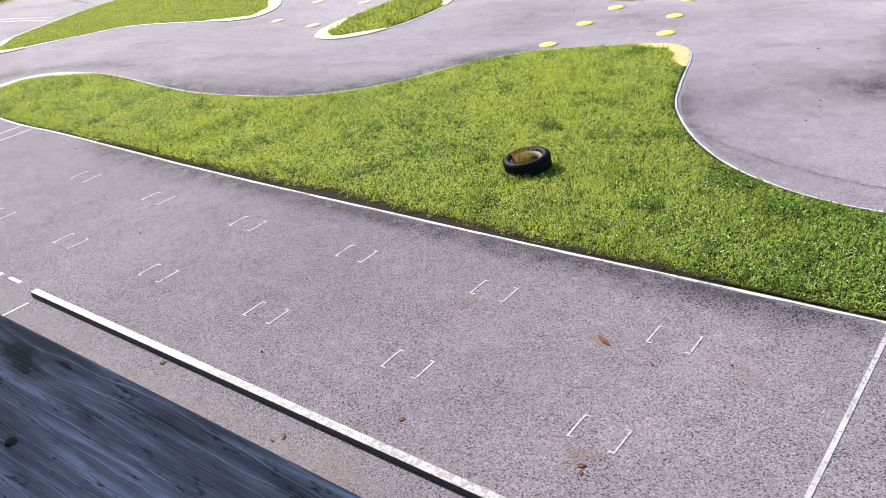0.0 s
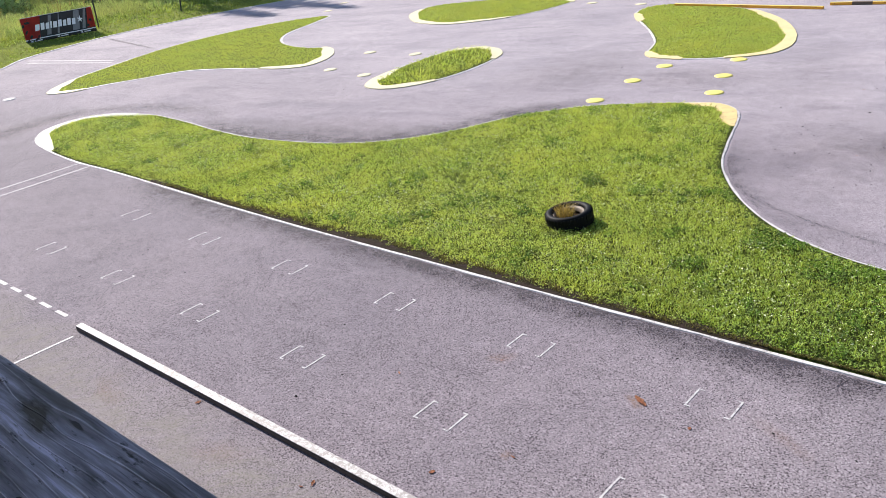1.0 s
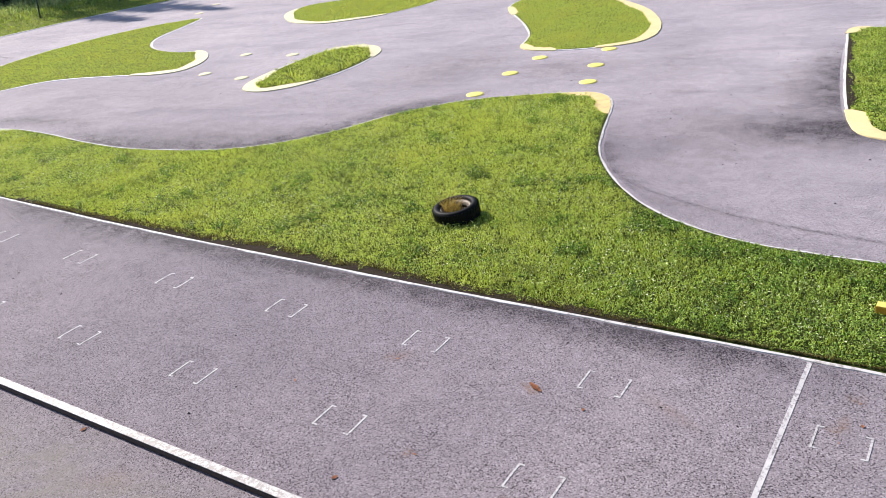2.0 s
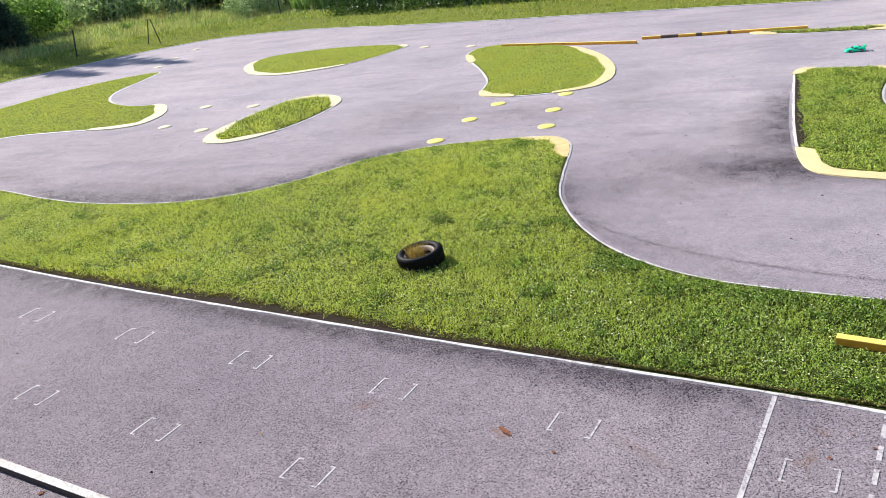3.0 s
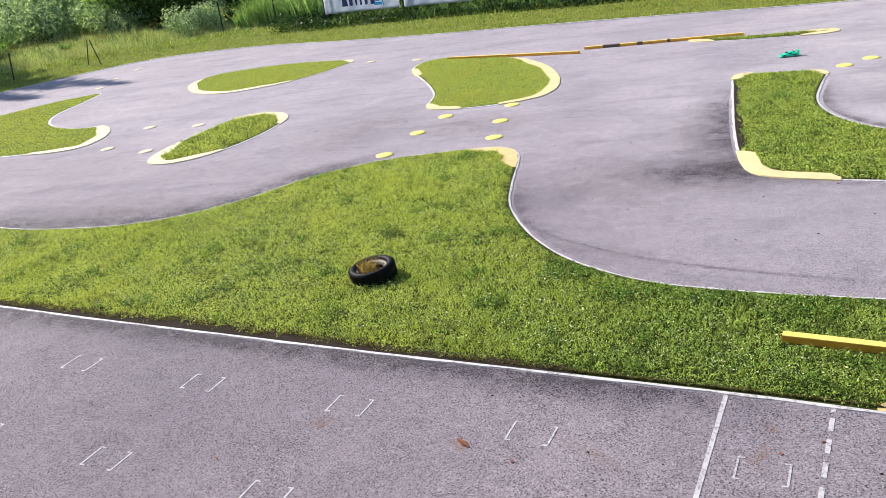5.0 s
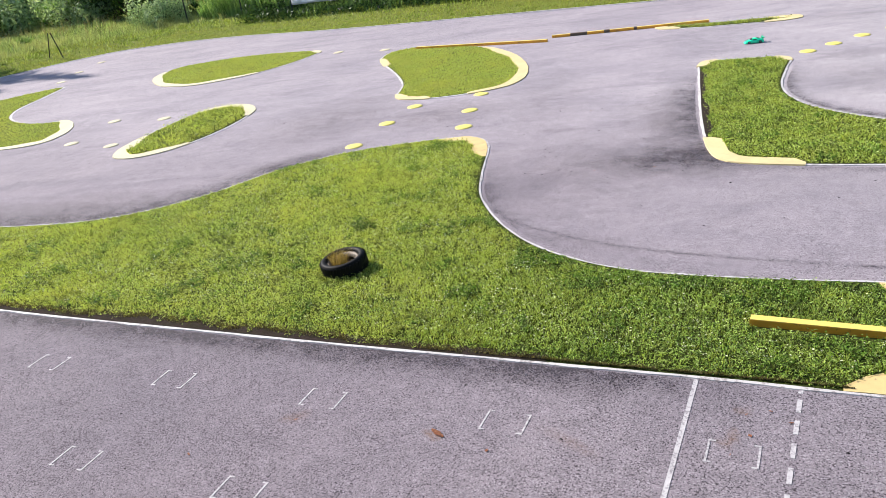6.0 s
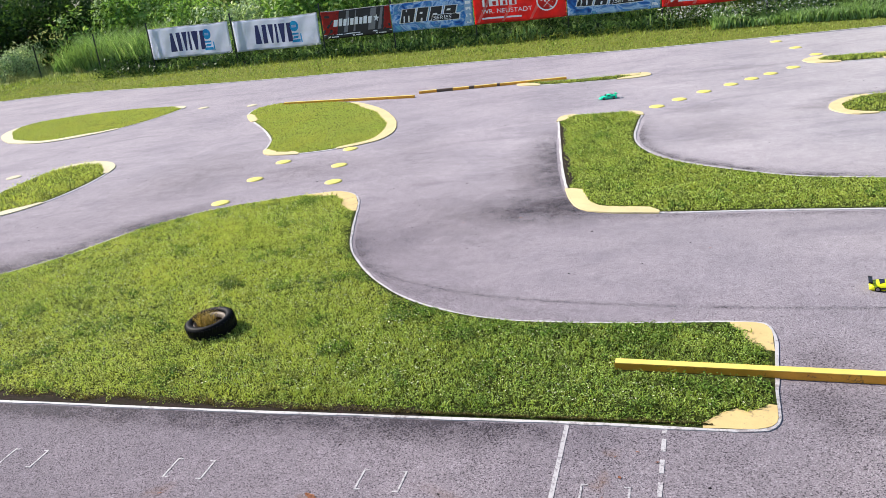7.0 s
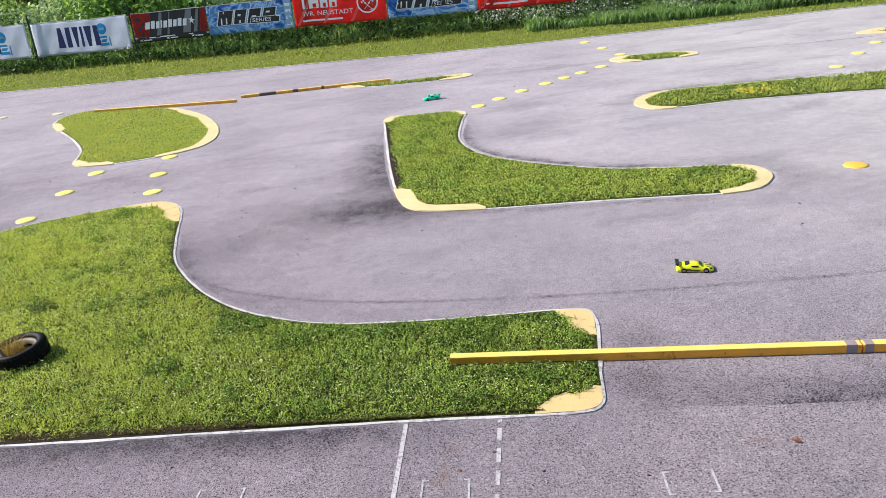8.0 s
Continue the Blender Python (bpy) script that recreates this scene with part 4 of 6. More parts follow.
stain([(3.55, 0.04), (4.0, 0.0), (4.56, -0.06), (5.2, -0.08), (5.8, -0.09), (7.0, -0.1)], 0.65, 1.6, "dark rough asphalt behind a joint past the island's end")
stain([(8.67, 18.79), (10.4, 18.74), (12.0, 18.75), (15.0, 18.9)], 0.06, 1.5, "thin crack along the back straight", True)
stain([(3.1, 19.03), (4.0, 18.85), (4.94, 18.68)], 0.07, 1.4, "short crack on the back straight", True)
stain([(7.6, 6.5), (7.2, 7.2), (6.2, 7.6), (4.5, 7.95)], 0.3, 0.5, "tyre line round the island's toe", True)
stain([(-16.9, -1.5), (-17.6, 0.6), (-17.5, 2.4), (-16.0, 3.4), (-13, 3.6)], 0.5, 1.0, "tyre line round the island's point", True)
stain([(9.0, 18.9), (5.0, 18.3), (1.5, 17.6), (-1.0, 17.3)], 0.3, 0.35, "tyre line on the back straight", True)
stain([(-6.6, -3.1), (-5.9, -2.7), (-5.0, -2.35)], 0.10, 0.45, "old seam in the asphalt", True)
stain([(-1.5, 5.9), (-0.4, 6.0), (0.6, 6.15), (1.6, 6.3), (3.2, 6.4)], 1.0, 1.45, "broad patch of rubber before the boot-shaped island", True)
stain([(6.2, 5.62), (4.0, 5.70), (2.5, 5.73), (1.25, 5.93)], 0.35, 1.0, "dark dirt along the boot's sole")
stain([(6.5, 7.22), (6.95, 6.9), (7.03, 6.5), (6.9, 6.1), (6.5, 5.72)], 0.8, 1.5, "dark rubber round the boot's toe")
stain([(5.72, 12.0), (5.75, 12.6), (6.0, 13.3), (6.7, 13.7), (8.6, 13.82), (11, 13.85)], 0.55, 1.1, "dark rubber at the end of the narrow island")
stain([(-30.3, 9.75), (-27.5, 9.2), (-24.4, 8.6)], 0.12, 1.6, "thin dark line across the far bend", True)


def rubber_crumbs():
    """Scraps of tyre rubber and grit thrown off the driving line."""
    v, f = [], []
    spots = [(RNG.uniform(-16, 9), RNG.uniform(3, 17)) for _ in range(230)] + [(RNG.normal(-0.6, 1.3), RNG.normal(6.3, 0.9)) for _ in range(50)] + [(RNG.uniform(-11, 6), RNG.uniform(-3.1, -0.1)) for _ in range(50)]
    for x, y in spots:
        r, turn = RNG.uniform(0.006, 0.019), RNG.uniform(0, 3.14)
        k = len(v)
        for q in range(5):
            u = turn + q * 1.2566
            v.append((x + r * math.cos(u) * RNG.uniform(0.5, 1.5), y + r * math.sin(u) * RNG.uniform(0.4, 1.1), 0.0))
        v.append((x, y, r * RNG.uniform(0.5, 0.9)))
        f += [(k + q, k + (q + 1) % 5, k + 5) for q in range(5)]
    ob = link_mesh("rubber_crumbs", v, f, RUBBER)
    tagged(ob, "dark scraps of tyre rubber and grit on the asphalt", "debris", kind="stuff")


rubber_crumbs()


# ---- markings on the asphalt ----
def slab(name, x0, y0, x1, y1, width, mat, parent=None, label="", z=0.004):
    """A painted stroke from one point to another, a few millimetres thick."""
    a, b = Vector((x0, y0, 0)), Vector((x1, y1, 0))
    m = Matrix.Translation((a + b) / 2) @ Matrix.Rotation(math.atan2(y1 - y0, x1 - x0), 4, "Z")
    return part(name, box(((b - a).length, width, z), (0, 0, z / 2), 0.0, m), mat, parent, label)


def grid_box():
    root = new("grid_box")
    for side, name in ((-1, "bracket"), (1, "bracket")):
        bm = bmesh.new()
        for sx, sy, cx, cy in ((0.017, 0.285, side * 0.189, 0), (0.05, 0.015, side * 0.167, 0.134), (0.05, 0.015, side * 0.167, -0.134)):
            bmesh.ops.create_cube(bm, size=1, matrix=Matrix.Translation((cx, cy, 0.002 + 0.0004 * (sy < 0.1))) @ Matrix.Diagonal((sx, sy, 0.004, 1)))
        part(name, bm, LINE, root)
    return tagged(root, "white painted start box of two brackets on asphalt", "road marking", "start grid")


first = grid_box()
first.matrix_basis = pose(0.187, -1.008, 0)
for i, (x, y) in enumerate(((3.952, -1.068), (2.047, -1.033), (-1.655, -1.014), (-3.49, -1.018), (-5.338, -1.010), (-7.242, -0.988), (-9.168, -0.945))):
    copy_thing(first, pose(x, y, 0, 0, 0, (0.6, -0.8, 0.3, 1.0)[i % 4]))
for i, (x, y) in enumerate(((0.19, -2.36), (-1.652, -2.36), (-3.494, -2.358), (-5.325, -2.348), (-7.206, -2.340), (-9.121, -2.324))):
    copy_thing(first, pose(x, y, 0, 0, 0, (-0.7, 0.5, 1.1, -0.2)[i % 4]))

tagged(slab("start_line", 1.646, -0.056, 1.615, -3.2, 0.04, LINE), "white painted start line across the straight", "road marking", kind="structure")


def dashed(name, start, step, count, length, width, label, first_len=None):
    root = new(name)
    p, d = Vector(start), Vector(step)
    u = d.normalized()
    for i in range(count):
        a = p + d * i
        b = a + u * (length if i or not first_len else first_len)
        slab("dash", a.x, a.y, b.x, b.y, width, LINE, root)
    return tagged(root, label, "road marking", kind="structure")


dashed("dashed_line", (2.492, -0.205), (-0.011, -0.302), 10, 0.185, 0.038, "white dashed line across the straight")
slab("short_dash", 2.495, -0.052, 2.493, -0.115, 0.038, LINE, bpy.data.objects["dashed_line"])
dashed("lane_dashes", (-6.735, -3.252), (-0.425, 0.0), 9, 0.265, 0.05, "white dashed line in line with the beam")
tagged(slab("cross_line", -6.16, -3.46, -6.2, -5.6, 0.035, LINE), "thin white line from the beam towards the stand", "road marking", kind="structure")
for x in (-13.06, -12.63):
    tagged(slab("timing_line", x, 0.06, x + 0.07, -3.2, 0.035, LINE), "one of two white timing lines", "road marking", kind="structure")
for a, b in (((-28.36, 5.83), (-24.1, 6.82)), ((-27.81, 5.58), (-23.75, 6.55))):
    tagged(slab("far_line", *a, *b, 0.09, LINE), "white line across the far bend", "road marking", kind="structure")


def disc_stud(mat, label, r=0.18):
    bm = bmesh.new()
    rows = []
    n = 28
    for rr, z in ((r, 0.0), (r * 0.97, 0.010), (r * 0.8, 0.019), (r * 0.45, 0.024)):
        rows.append([bm.verts.new((rr * math.cos(6.2832 * i / n), rr * math.sin(6.2832 * i / n), z)) for i in range(n)])
    for a, b in zip(rows, rows[1:]):
        for i in range(n):
            bm.faces.new((a[i], a[(i + 1) % n], b[(i + 1) % n], b[i]))
    bm.faces.new(rows[-1])
    ob = part("track_disc", bm, mat, None, "", True)
    return tagged(ob, label, "track marker", "yellow discs on the track")


stud = disc_stud(DISC, "flat domed yellow disc fixed to the asphalt")
stud.location = (-5.87, 7.13, 0)
cream_stud = disc_stud(CREAM, "faded cream disc fixed to the asphalt")
cream_stud.location = (-14.34, 7.78, 0)
for i, (x, y) in enumerate(((-5.95, 8.75), (-5.93, 10.13), (-3.98, 8.31), (-4.36, 9.6), (-4.65, 11.05), (-12.79, 7.54), (-14.9, 9.83), (-13.23, 9.93),
             (-12.62, 18.1), (-10.7, 17.9), (-25.57, 20.0), (-24.73, 17.95), (-23.67, 16.05), (2.21, 13.7), (2.73, 14.39), (3.33, 15.17),
             (4.01, 15.9), (4.56, 16.49), (5.08, 17.05), (5.73, 17.77), (5.84, 22.9), (6.22, 21.25), (6.58, 19.68), (11.15, 14.77), (12.32, 16.35), (13.38, 17.77))):
    copy_thing(cream_stud if 5 <= i <= 12 else stud, pose(x, y, 0, 0, 0, 37 * i))
pale = disc_stud(LINE, "worn whitish disc on the asphalt")
pale.location = (-21.72, 2.37, 0)
amber = disc_stud(ORANGE, "orange-yellow domed disc fixed to the asphalt", 0.19)
amber.location = (8.29, 6.6, 0)


# ---- barriers and the beam ----
def barrier(name, a, b, w, h, top, side, label, lift=0.0, bands=()):
    """A timber lying on the ground: a bevelled body with its painted top board."""
    a, b = Vector((*a, 0)), Vector((*b, 0))
    root = new(name)
    root.matrix_basis = Matrix.Translation((a + b) / 2 + Vector((0, 0, lift))) @ Matrix.Rotation(math.atan2(b.y - a.y, b.x - a.x), 4, "Z")
    ln = (b - a).length
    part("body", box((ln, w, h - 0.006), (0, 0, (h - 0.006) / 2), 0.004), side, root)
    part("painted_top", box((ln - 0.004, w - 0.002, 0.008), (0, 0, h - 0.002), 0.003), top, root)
    for u, size, mat, lab in bands:
        part("band", box((size, w + 0.006, h + 0.006), (u, 0, h / 2 + 0.003), 0.003), mat, root, lab)
    return tagged(root, label, "barrier")


barrier("track_beam", (-6.27, -3.320), (6.5, -3.336), 0.082, 0.060, BEAM_WHITE, BEAM_DARK, "long square beam with a white top and dark sides")
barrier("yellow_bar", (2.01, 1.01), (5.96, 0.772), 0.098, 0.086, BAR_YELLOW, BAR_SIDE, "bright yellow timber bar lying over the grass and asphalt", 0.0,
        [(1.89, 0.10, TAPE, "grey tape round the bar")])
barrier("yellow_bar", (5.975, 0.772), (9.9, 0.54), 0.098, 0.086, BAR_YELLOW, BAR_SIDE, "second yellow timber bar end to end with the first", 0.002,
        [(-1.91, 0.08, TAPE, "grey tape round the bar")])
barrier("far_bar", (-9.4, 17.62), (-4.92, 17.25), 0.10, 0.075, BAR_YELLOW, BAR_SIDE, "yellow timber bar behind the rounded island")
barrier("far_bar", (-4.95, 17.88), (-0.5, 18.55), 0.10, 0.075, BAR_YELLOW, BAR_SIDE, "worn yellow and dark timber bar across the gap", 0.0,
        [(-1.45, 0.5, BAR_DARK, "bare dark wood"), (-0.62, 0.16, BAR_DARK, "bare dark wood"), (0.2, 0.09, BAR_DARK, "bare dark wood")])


# ---- the tyre in the grass ----
def tyre():
    root = new("tyre")
    root.matrix_basis = pose(-2.935, 1.685, 0.012, 3, -6, 20) @ Matrix.Diagonal((0.95, 0.95, 1.0, 1))
    prof = [(0.205, 0.045), (0.235, 0.012), (0.275, 0.0), (0.300, 0.012), (0.315, 0.04), (0.318, 0.10), (0.315, 0.16), (0.300, 0.19),
            (0.275, 0.204), (0.240, 0.196), (0.212, 0.165), (0.222, 0.14), (0.285, 0.12), (0.285, 0.07), (0.225, 0.055)]
    part("casing", lathe(prof, 48), RUBBER, root, "black rubber casing", True)
    bm = bmesh.new()
    for k in range(40):
        for z0, tw in ((0.055, 8), (0.145, -8)):
            m = pose(0, 0, 0, 0, 0, k * 9) @ Matrix.Translation((0.3175, 0, z0)) @ pose(0, 0, 0, tw * 3, 0, 0)
            bmesh.ops.create_cube(bm, size=1, matrix=m @ Matrix.Diagonal((0.012, 0.030, 0.062, 1)))
    part("tread", bm, RUBBER, root)
    ring = lathe([(0.160, 0.118), (0.190, 0.140), (0.212, 0.165), (0.218, 0.155), (0.190, 0.128), (0.160, 0.105)], 40)
    part("rim", ring, RIM, root, "rusty pale rim ring", True)
    bm = bmesh.new()
    bmesh.ops.create_circle(bm, cap_ends=True, radius=0.27, segments=24, matrix=Matrix.Translation((0, 0, 0.085)))
    part("earth", bm, SOIL, root, "earth inside the tyre")
    tagged(root, "old black car tyre lying flat in the grass", "tyre")
    r = 0.105 * np.sqrt(RNG.uniform(0, 1, 260))
    a = RNG.uniform(0, 6.28, 260)
    pts = np.column_stack([-2.985 + r * np.cos(a), 1.675 + r * np.sin(a)])
    tuft = blades("dry_grass_tuft", pts, 0.09, 0.08 + 0.19 * np.clip((-2.98 - pts[:, 0]) * 6 + 0.4, 0, 1), 0.005, STRAW, None, 1.1, False)
    tagged(tuft, "tuft of dry brown grass growing inside the tyre", "dry grass", kind="stuff")


tyre()


# ---- model cars ----
def model_car(colour, second, label, m, wing=True):
    paint = plain_material("car_paint", colour, 0.3, 0.0, 0.06, 30)
    trim = plain_material("car_trim", second, 0.35, 0.0, 0.1, 30)
    root = new("model_car")
    root.matrix_basis = m
    st = [(-0.215, 0.080, 0.050, 0.070), (-0.19, 0.090, 0.062, 0.088), (-0.12, 0.096, 0.066, 0.096), (-0.06, 0.093, 0.062, 0.112), (0.0, 0.090, 0.060, 0.118),
          (0.045, 0.090, 0.060, 0.104), (0.085, 0.092, 0.062, 0.078), (0.14, 0.095, 0.058, 0.066), (0.19, 0.088, 0.040, 0.050), (0.22, 0.066, 0.026, 0.034)]
    bm = bmesh.new()
    rows = []
    for x, w, hs, ht in st:
        cab = 0.62 if ht > 0.1 else 0.80
        ring = [(-w * 0.96, 0.014), (-w, hs * 0.6), (-w * 0.97, hs), (-w * cab, ht * 0.97), (0, ht), (w * cab, ht * 0.97), (w * 0.97, hs), (w, hs * 0.6), (w * 0.96, 0.014)]
        rows.append([bm.verts.new((x, y, z)) for y, z in ring])
    for a, b in zip(rows, rows[1:]):
        for i in range(8):
            bm.faces.new((a[i], a[i + 1], b[i + 1], b[i]))
        bm.faces.new((a[8], a[0], b[0], b[8]))
    bm.faces.new(rows[0])
    bm.faces.new(rows[-1][::-1])
    part("body", bm, paint, root, "", True)
    glass = plain_material("dark_window", (0.012, 0.012, 0.014), 0.12)
    for name, x0, x1, z0, z1, w0, w1 in (("windscreen", 0.046, 0.088, 0.108, 0.083, 0.052, 0.066), ("rear_window", -0.115, -0.065, 0.100, 0.114, 0.062, 0.05)):
        bm = bmesh.new()
        v = [bm.verts.new(p) for p in ((x0, -w0, z0), (x1, -w1, z1), (x1, w1, z1), (x0, w0, z0))]
        v += [bm.verts.new(p.co + Vector((0, 0, 0.004))) for p in v]
        for f in ((0, 1, 2, 3), (7, 6, 5, 4), (0, 4, 5, 1), (1, 5, 6, 2), (2, 6, 7, 3), (3, 7, 4, 0)):
            bm.faces.new([v[i] for i in f])
        part(name, bm, glass, root, "black window")
    for sy in (-1, 1):
        part("side_window", box((0.085, 0.004, 0.026), (0.0, sy * 0.078, 0.087), 0.0015, pose(0, 0, 0)), glass, root, "black window")
        part("headlight", box((0.03, 0.03, 0.008), (0.183, sy * 0.062, 0.052), 0.002), glass, root)
        part("side_vent", box((0.05, 0.004, 0.012), (-0.075, sy * 0.095, 0.052), 0.001), glass, root, "black side vent")
        part("bonnet_stripe", box((0.085, 0.012, 0.003), (0.135, sy * 0.028, 0.0685), 0.001, pose(0, 0, 0, 0, 0, 0)), trim, root)
        part("side_stripe", box((0.16, 0.003, 0.012), (-0.02, sy * 0.094, 0.034), 0.001), trim, root)
        for x in (-0.128, 0.128):
            wheel = part("wheel", tube(0.033, 0.033, 0.028, 20, Matrix.Translation((x, sy * 0.088 - 0.014, 0.033)) @ pose(0, 0.028, 0, 90, 0, 0)), RUBBER, root)
            part("rim", tube(0.02, 0.018, 0.006, 12, Matrix.Translation((x, sy * 0.103 + (0.003 if sy > 0 else 0.003), 0.033)) @ pose(0, 0, 0, 90, 0, 0)), TAPE, wheel, "grey wheel rim")
    if wing:
        part("rear_wing", box((0.042, 0.17, 0.006), (-0.205, 0, 0.122), 0.002, None), trim, root, "black rear wing")
        for sy in (-1, 1):
            part("wing_plate", box((0.044, 0.004, 0.022), (-0.205, sy * 0.086, 0.119), 0.001), trim, root)
            part("wing_strut", box((0.02, 0.006, 0.05), (-0.195, sy * 0.045, 0.103), 0.001), trim, root)
    part("splitter", box((0.02, 0.15, 0.006), (0.222, 0, 0.018), 0.001), trim, root)
    return tagged(root, label, "model car")


model_car((0.74, 0.78, 0.015), (0.012, 0.012, 0.014), "bright yellow-green model racing car with a black wing", pose(4.91, 2.94, 0, 0, 0, -9) @ Matrix.Diagonal((1.0, 1.0, 0.86, 1)))
model_car((0.01, 0.80, 0.42), (0.01, 0.62, 0.32), "emerald green model racing car on the asphalt", pose(0.97, 15.07, 0, 0, 0, 196) @ Matrix.Diagonal((1.0, 1.1, 1.05, 1)), True)


# ---- litter on the asphalt ----
def dead_leaf(x, y, size, turn, curl, slim=1.0):
    bm = bmesh.new()
    n = 7
    top = []
    for i in range(n):
        u = i / (n - 1)
        w = 0.32 * slim * math.sin(math.pi * min(1, u * 0.9 + 0.08)) * (1 + 0.25 * math.sin(u * 17))
        z = 0.02 * curl * math.sin(u * 3.1) + 0.002
        top.append([bm.verts.new(((u - 0.5), s_ * w, z + abs(s_) * 0.06 * curl)) for s_ in (-1, 0, 1)])
    for a, b in zip(top, top[1:]):
        for i in range(2):
            bm.faces.new((a[i], a[i + 1], b[i + 1], b[i]))
    bmesh.ops.solidify(bm, geom=bm.faces[:], thickness=0.012)
    bm.transform(pose(x, y, 0.006, 0, 0, turn) @ Matrix.Diagonal((size, size, size, 1)))
    ob = part("dead_leaf", bm, LITTER)
    return tagged(ob, "curled rust-brown dead leaf on the asphalt", "leaf", "dead leaves on the asphalt")


LITTER = plain_material("dead_leaf_brown", (0.32, 0.125, 0.06), 0.8, 0, 0.5, 40)
for k, (x, y, size) in enumerate(((-0.33, -1.29, 0.16), (0.24, -2.72, 0.10), (0.27, -2.79, 0.07), (-0.80, -2.47, 0.07), (-1.22, -2.96, 0.08), (-1.92, -3.58, 0.10), (-1.97, -3.66, 0.07),
                                  (-3.73, -3.43, 0.09), (-2.43, -2.06, 0.07), (-1.73, -1.38, 0.06), (0.17, -1.42, 0.06), (2.28, -0.42, 0.05), (2.1, -0.5, 0.05), (2.15, -0.78, 0.06),
                                  (2.44, -0.55, 0.06), (2.03, -1.05, 0.04), (4.9, -0.62, 0.12), (3.05, 4.3, 0.05), (-0.65, 5.6, 0.06), (0.25, 5.75, 0.06), (-1.6, 9.2, 0.06))):
    dead_leaf(x, y, size * (1.1, 0.7)[k > 0], 67 * k - 30, 0.35 + 0.25 * (k % 3), (0.45, 1.0, 0.6)[k % 3])


# ---- the stand that the camera is on ----
def stand():
    for y in (-6.3595, -6.488):
        bm = box((10.0, 0.125, 0.042), (1.8, y, 3.776), 0.004)
        rail = part("rail_board", bm, RAIL)
        tagged(rail, "weathered grey rail board with knots and cracks", "rail board", "boards of the stand's rail")
        if y > -6.4:
            part("nail_hole", tube(0.0045, 0.0035, 0.003, 12, Matrix.Translation((2.000, -6.381, 3.7958))), BEAM_DARK, rail, "dark nail hole")
    frame_root = new("drivers_stand")
    for x in (-3.0, -0.6, 1.0, 3.4, 5.0, 6.6):
        part("post", box((0.09, 0.09, 3.755), (x, -6.46, 1.8775), 0.004), DECK, frame_root)
    for x in (-3.0, 1.0, 5.0):
        part("back_post", box((0.10, 0.10, 5.55), (x, -9.0, 2.775), 0.004), DECK, frame_root)
    part("deck", box((10.0, 2.5, 0.06), (1.8, -7.75, 2.62), 0.004), DECK, frame_root)
    # unseen roof, added to keep the sun off the rail boards
    part("shade_roof", box((14.0, 4.4, 0.05), (1.0, -7.6, 5.58), 0.004, None), DECK, frame_root)
    for x in (-3.2, 6.8):
        part("front_post", box((0.10, 0.10, 5.55), (x, -6.62, 2.775), 0.004), DECK, frame_root)
    part("back_wall", box((10.2, 0.04, 2.9), (1.8, -9.07, 4.08), 0.0), DECK, frame_root)
    tagged(frame_root, "timber stand for the drivers with an added, unseen roof", "stand")


stand()


# ---- fence posts and banners ----
def fence_post(x, y, h, lean=0.0, turn=0.0):
    z = float(bank([(x, y)])[0]) - 0.05
    bm = box((0.05, 0.05, h + 0.05), (0, 0, (h + 0.05) / 2), 0.004)
    bm.transform(pose(x, y, z, lean, 0, turn))
    return tagged(part("fence_post", bm, POST), "thin dark metal fence post in tall grass", "fence post", "posts of the fence")


for x, y, h, lean in ((-33.3, 6.0, 1.8, 2), (-32.75, 10.9, 1.9, -2), (-32.4, 14.8, 1.05, -6), (-31.75, 18.5, 1.22, -8), (-27.6, 28.3, 1.6, 0), (-36.5, 33.8, 1.7, 1), (-24.0, 28.2, 1.9, -1),
                      (-16.3, 27.62, 2.2, 0), (-12.0, 27.62, 2.2, 0), (-8.77, 27.62, 2.2, 0), (-5.2, 27.62, 2.2, 0), (-1.42, 27.62, 2.2, 0), (2.2, 27.62, 2.2, 0), (6.0, 27.62, 2.2, 0), (-20.6, 27.62, 2.2, 0)):
    fence_post(x, y, h, lean)
brace = new("corner_brace")
for dx, dy, tilt in ((-0.36, -0.06, 13), (0.34, 0.1, -12)):
    z = float(bank([(-30.4, 21.85)])[0]) - 0.05
    part("leg", tube(0.028, 0.024, 1.2, 8, pose(-30.1 + dx, 21.7 + dy, z, 0, tilt, 25)), POST, brace)
tagged(brace, "dark two-legged corner brace of the fence", "fence post")


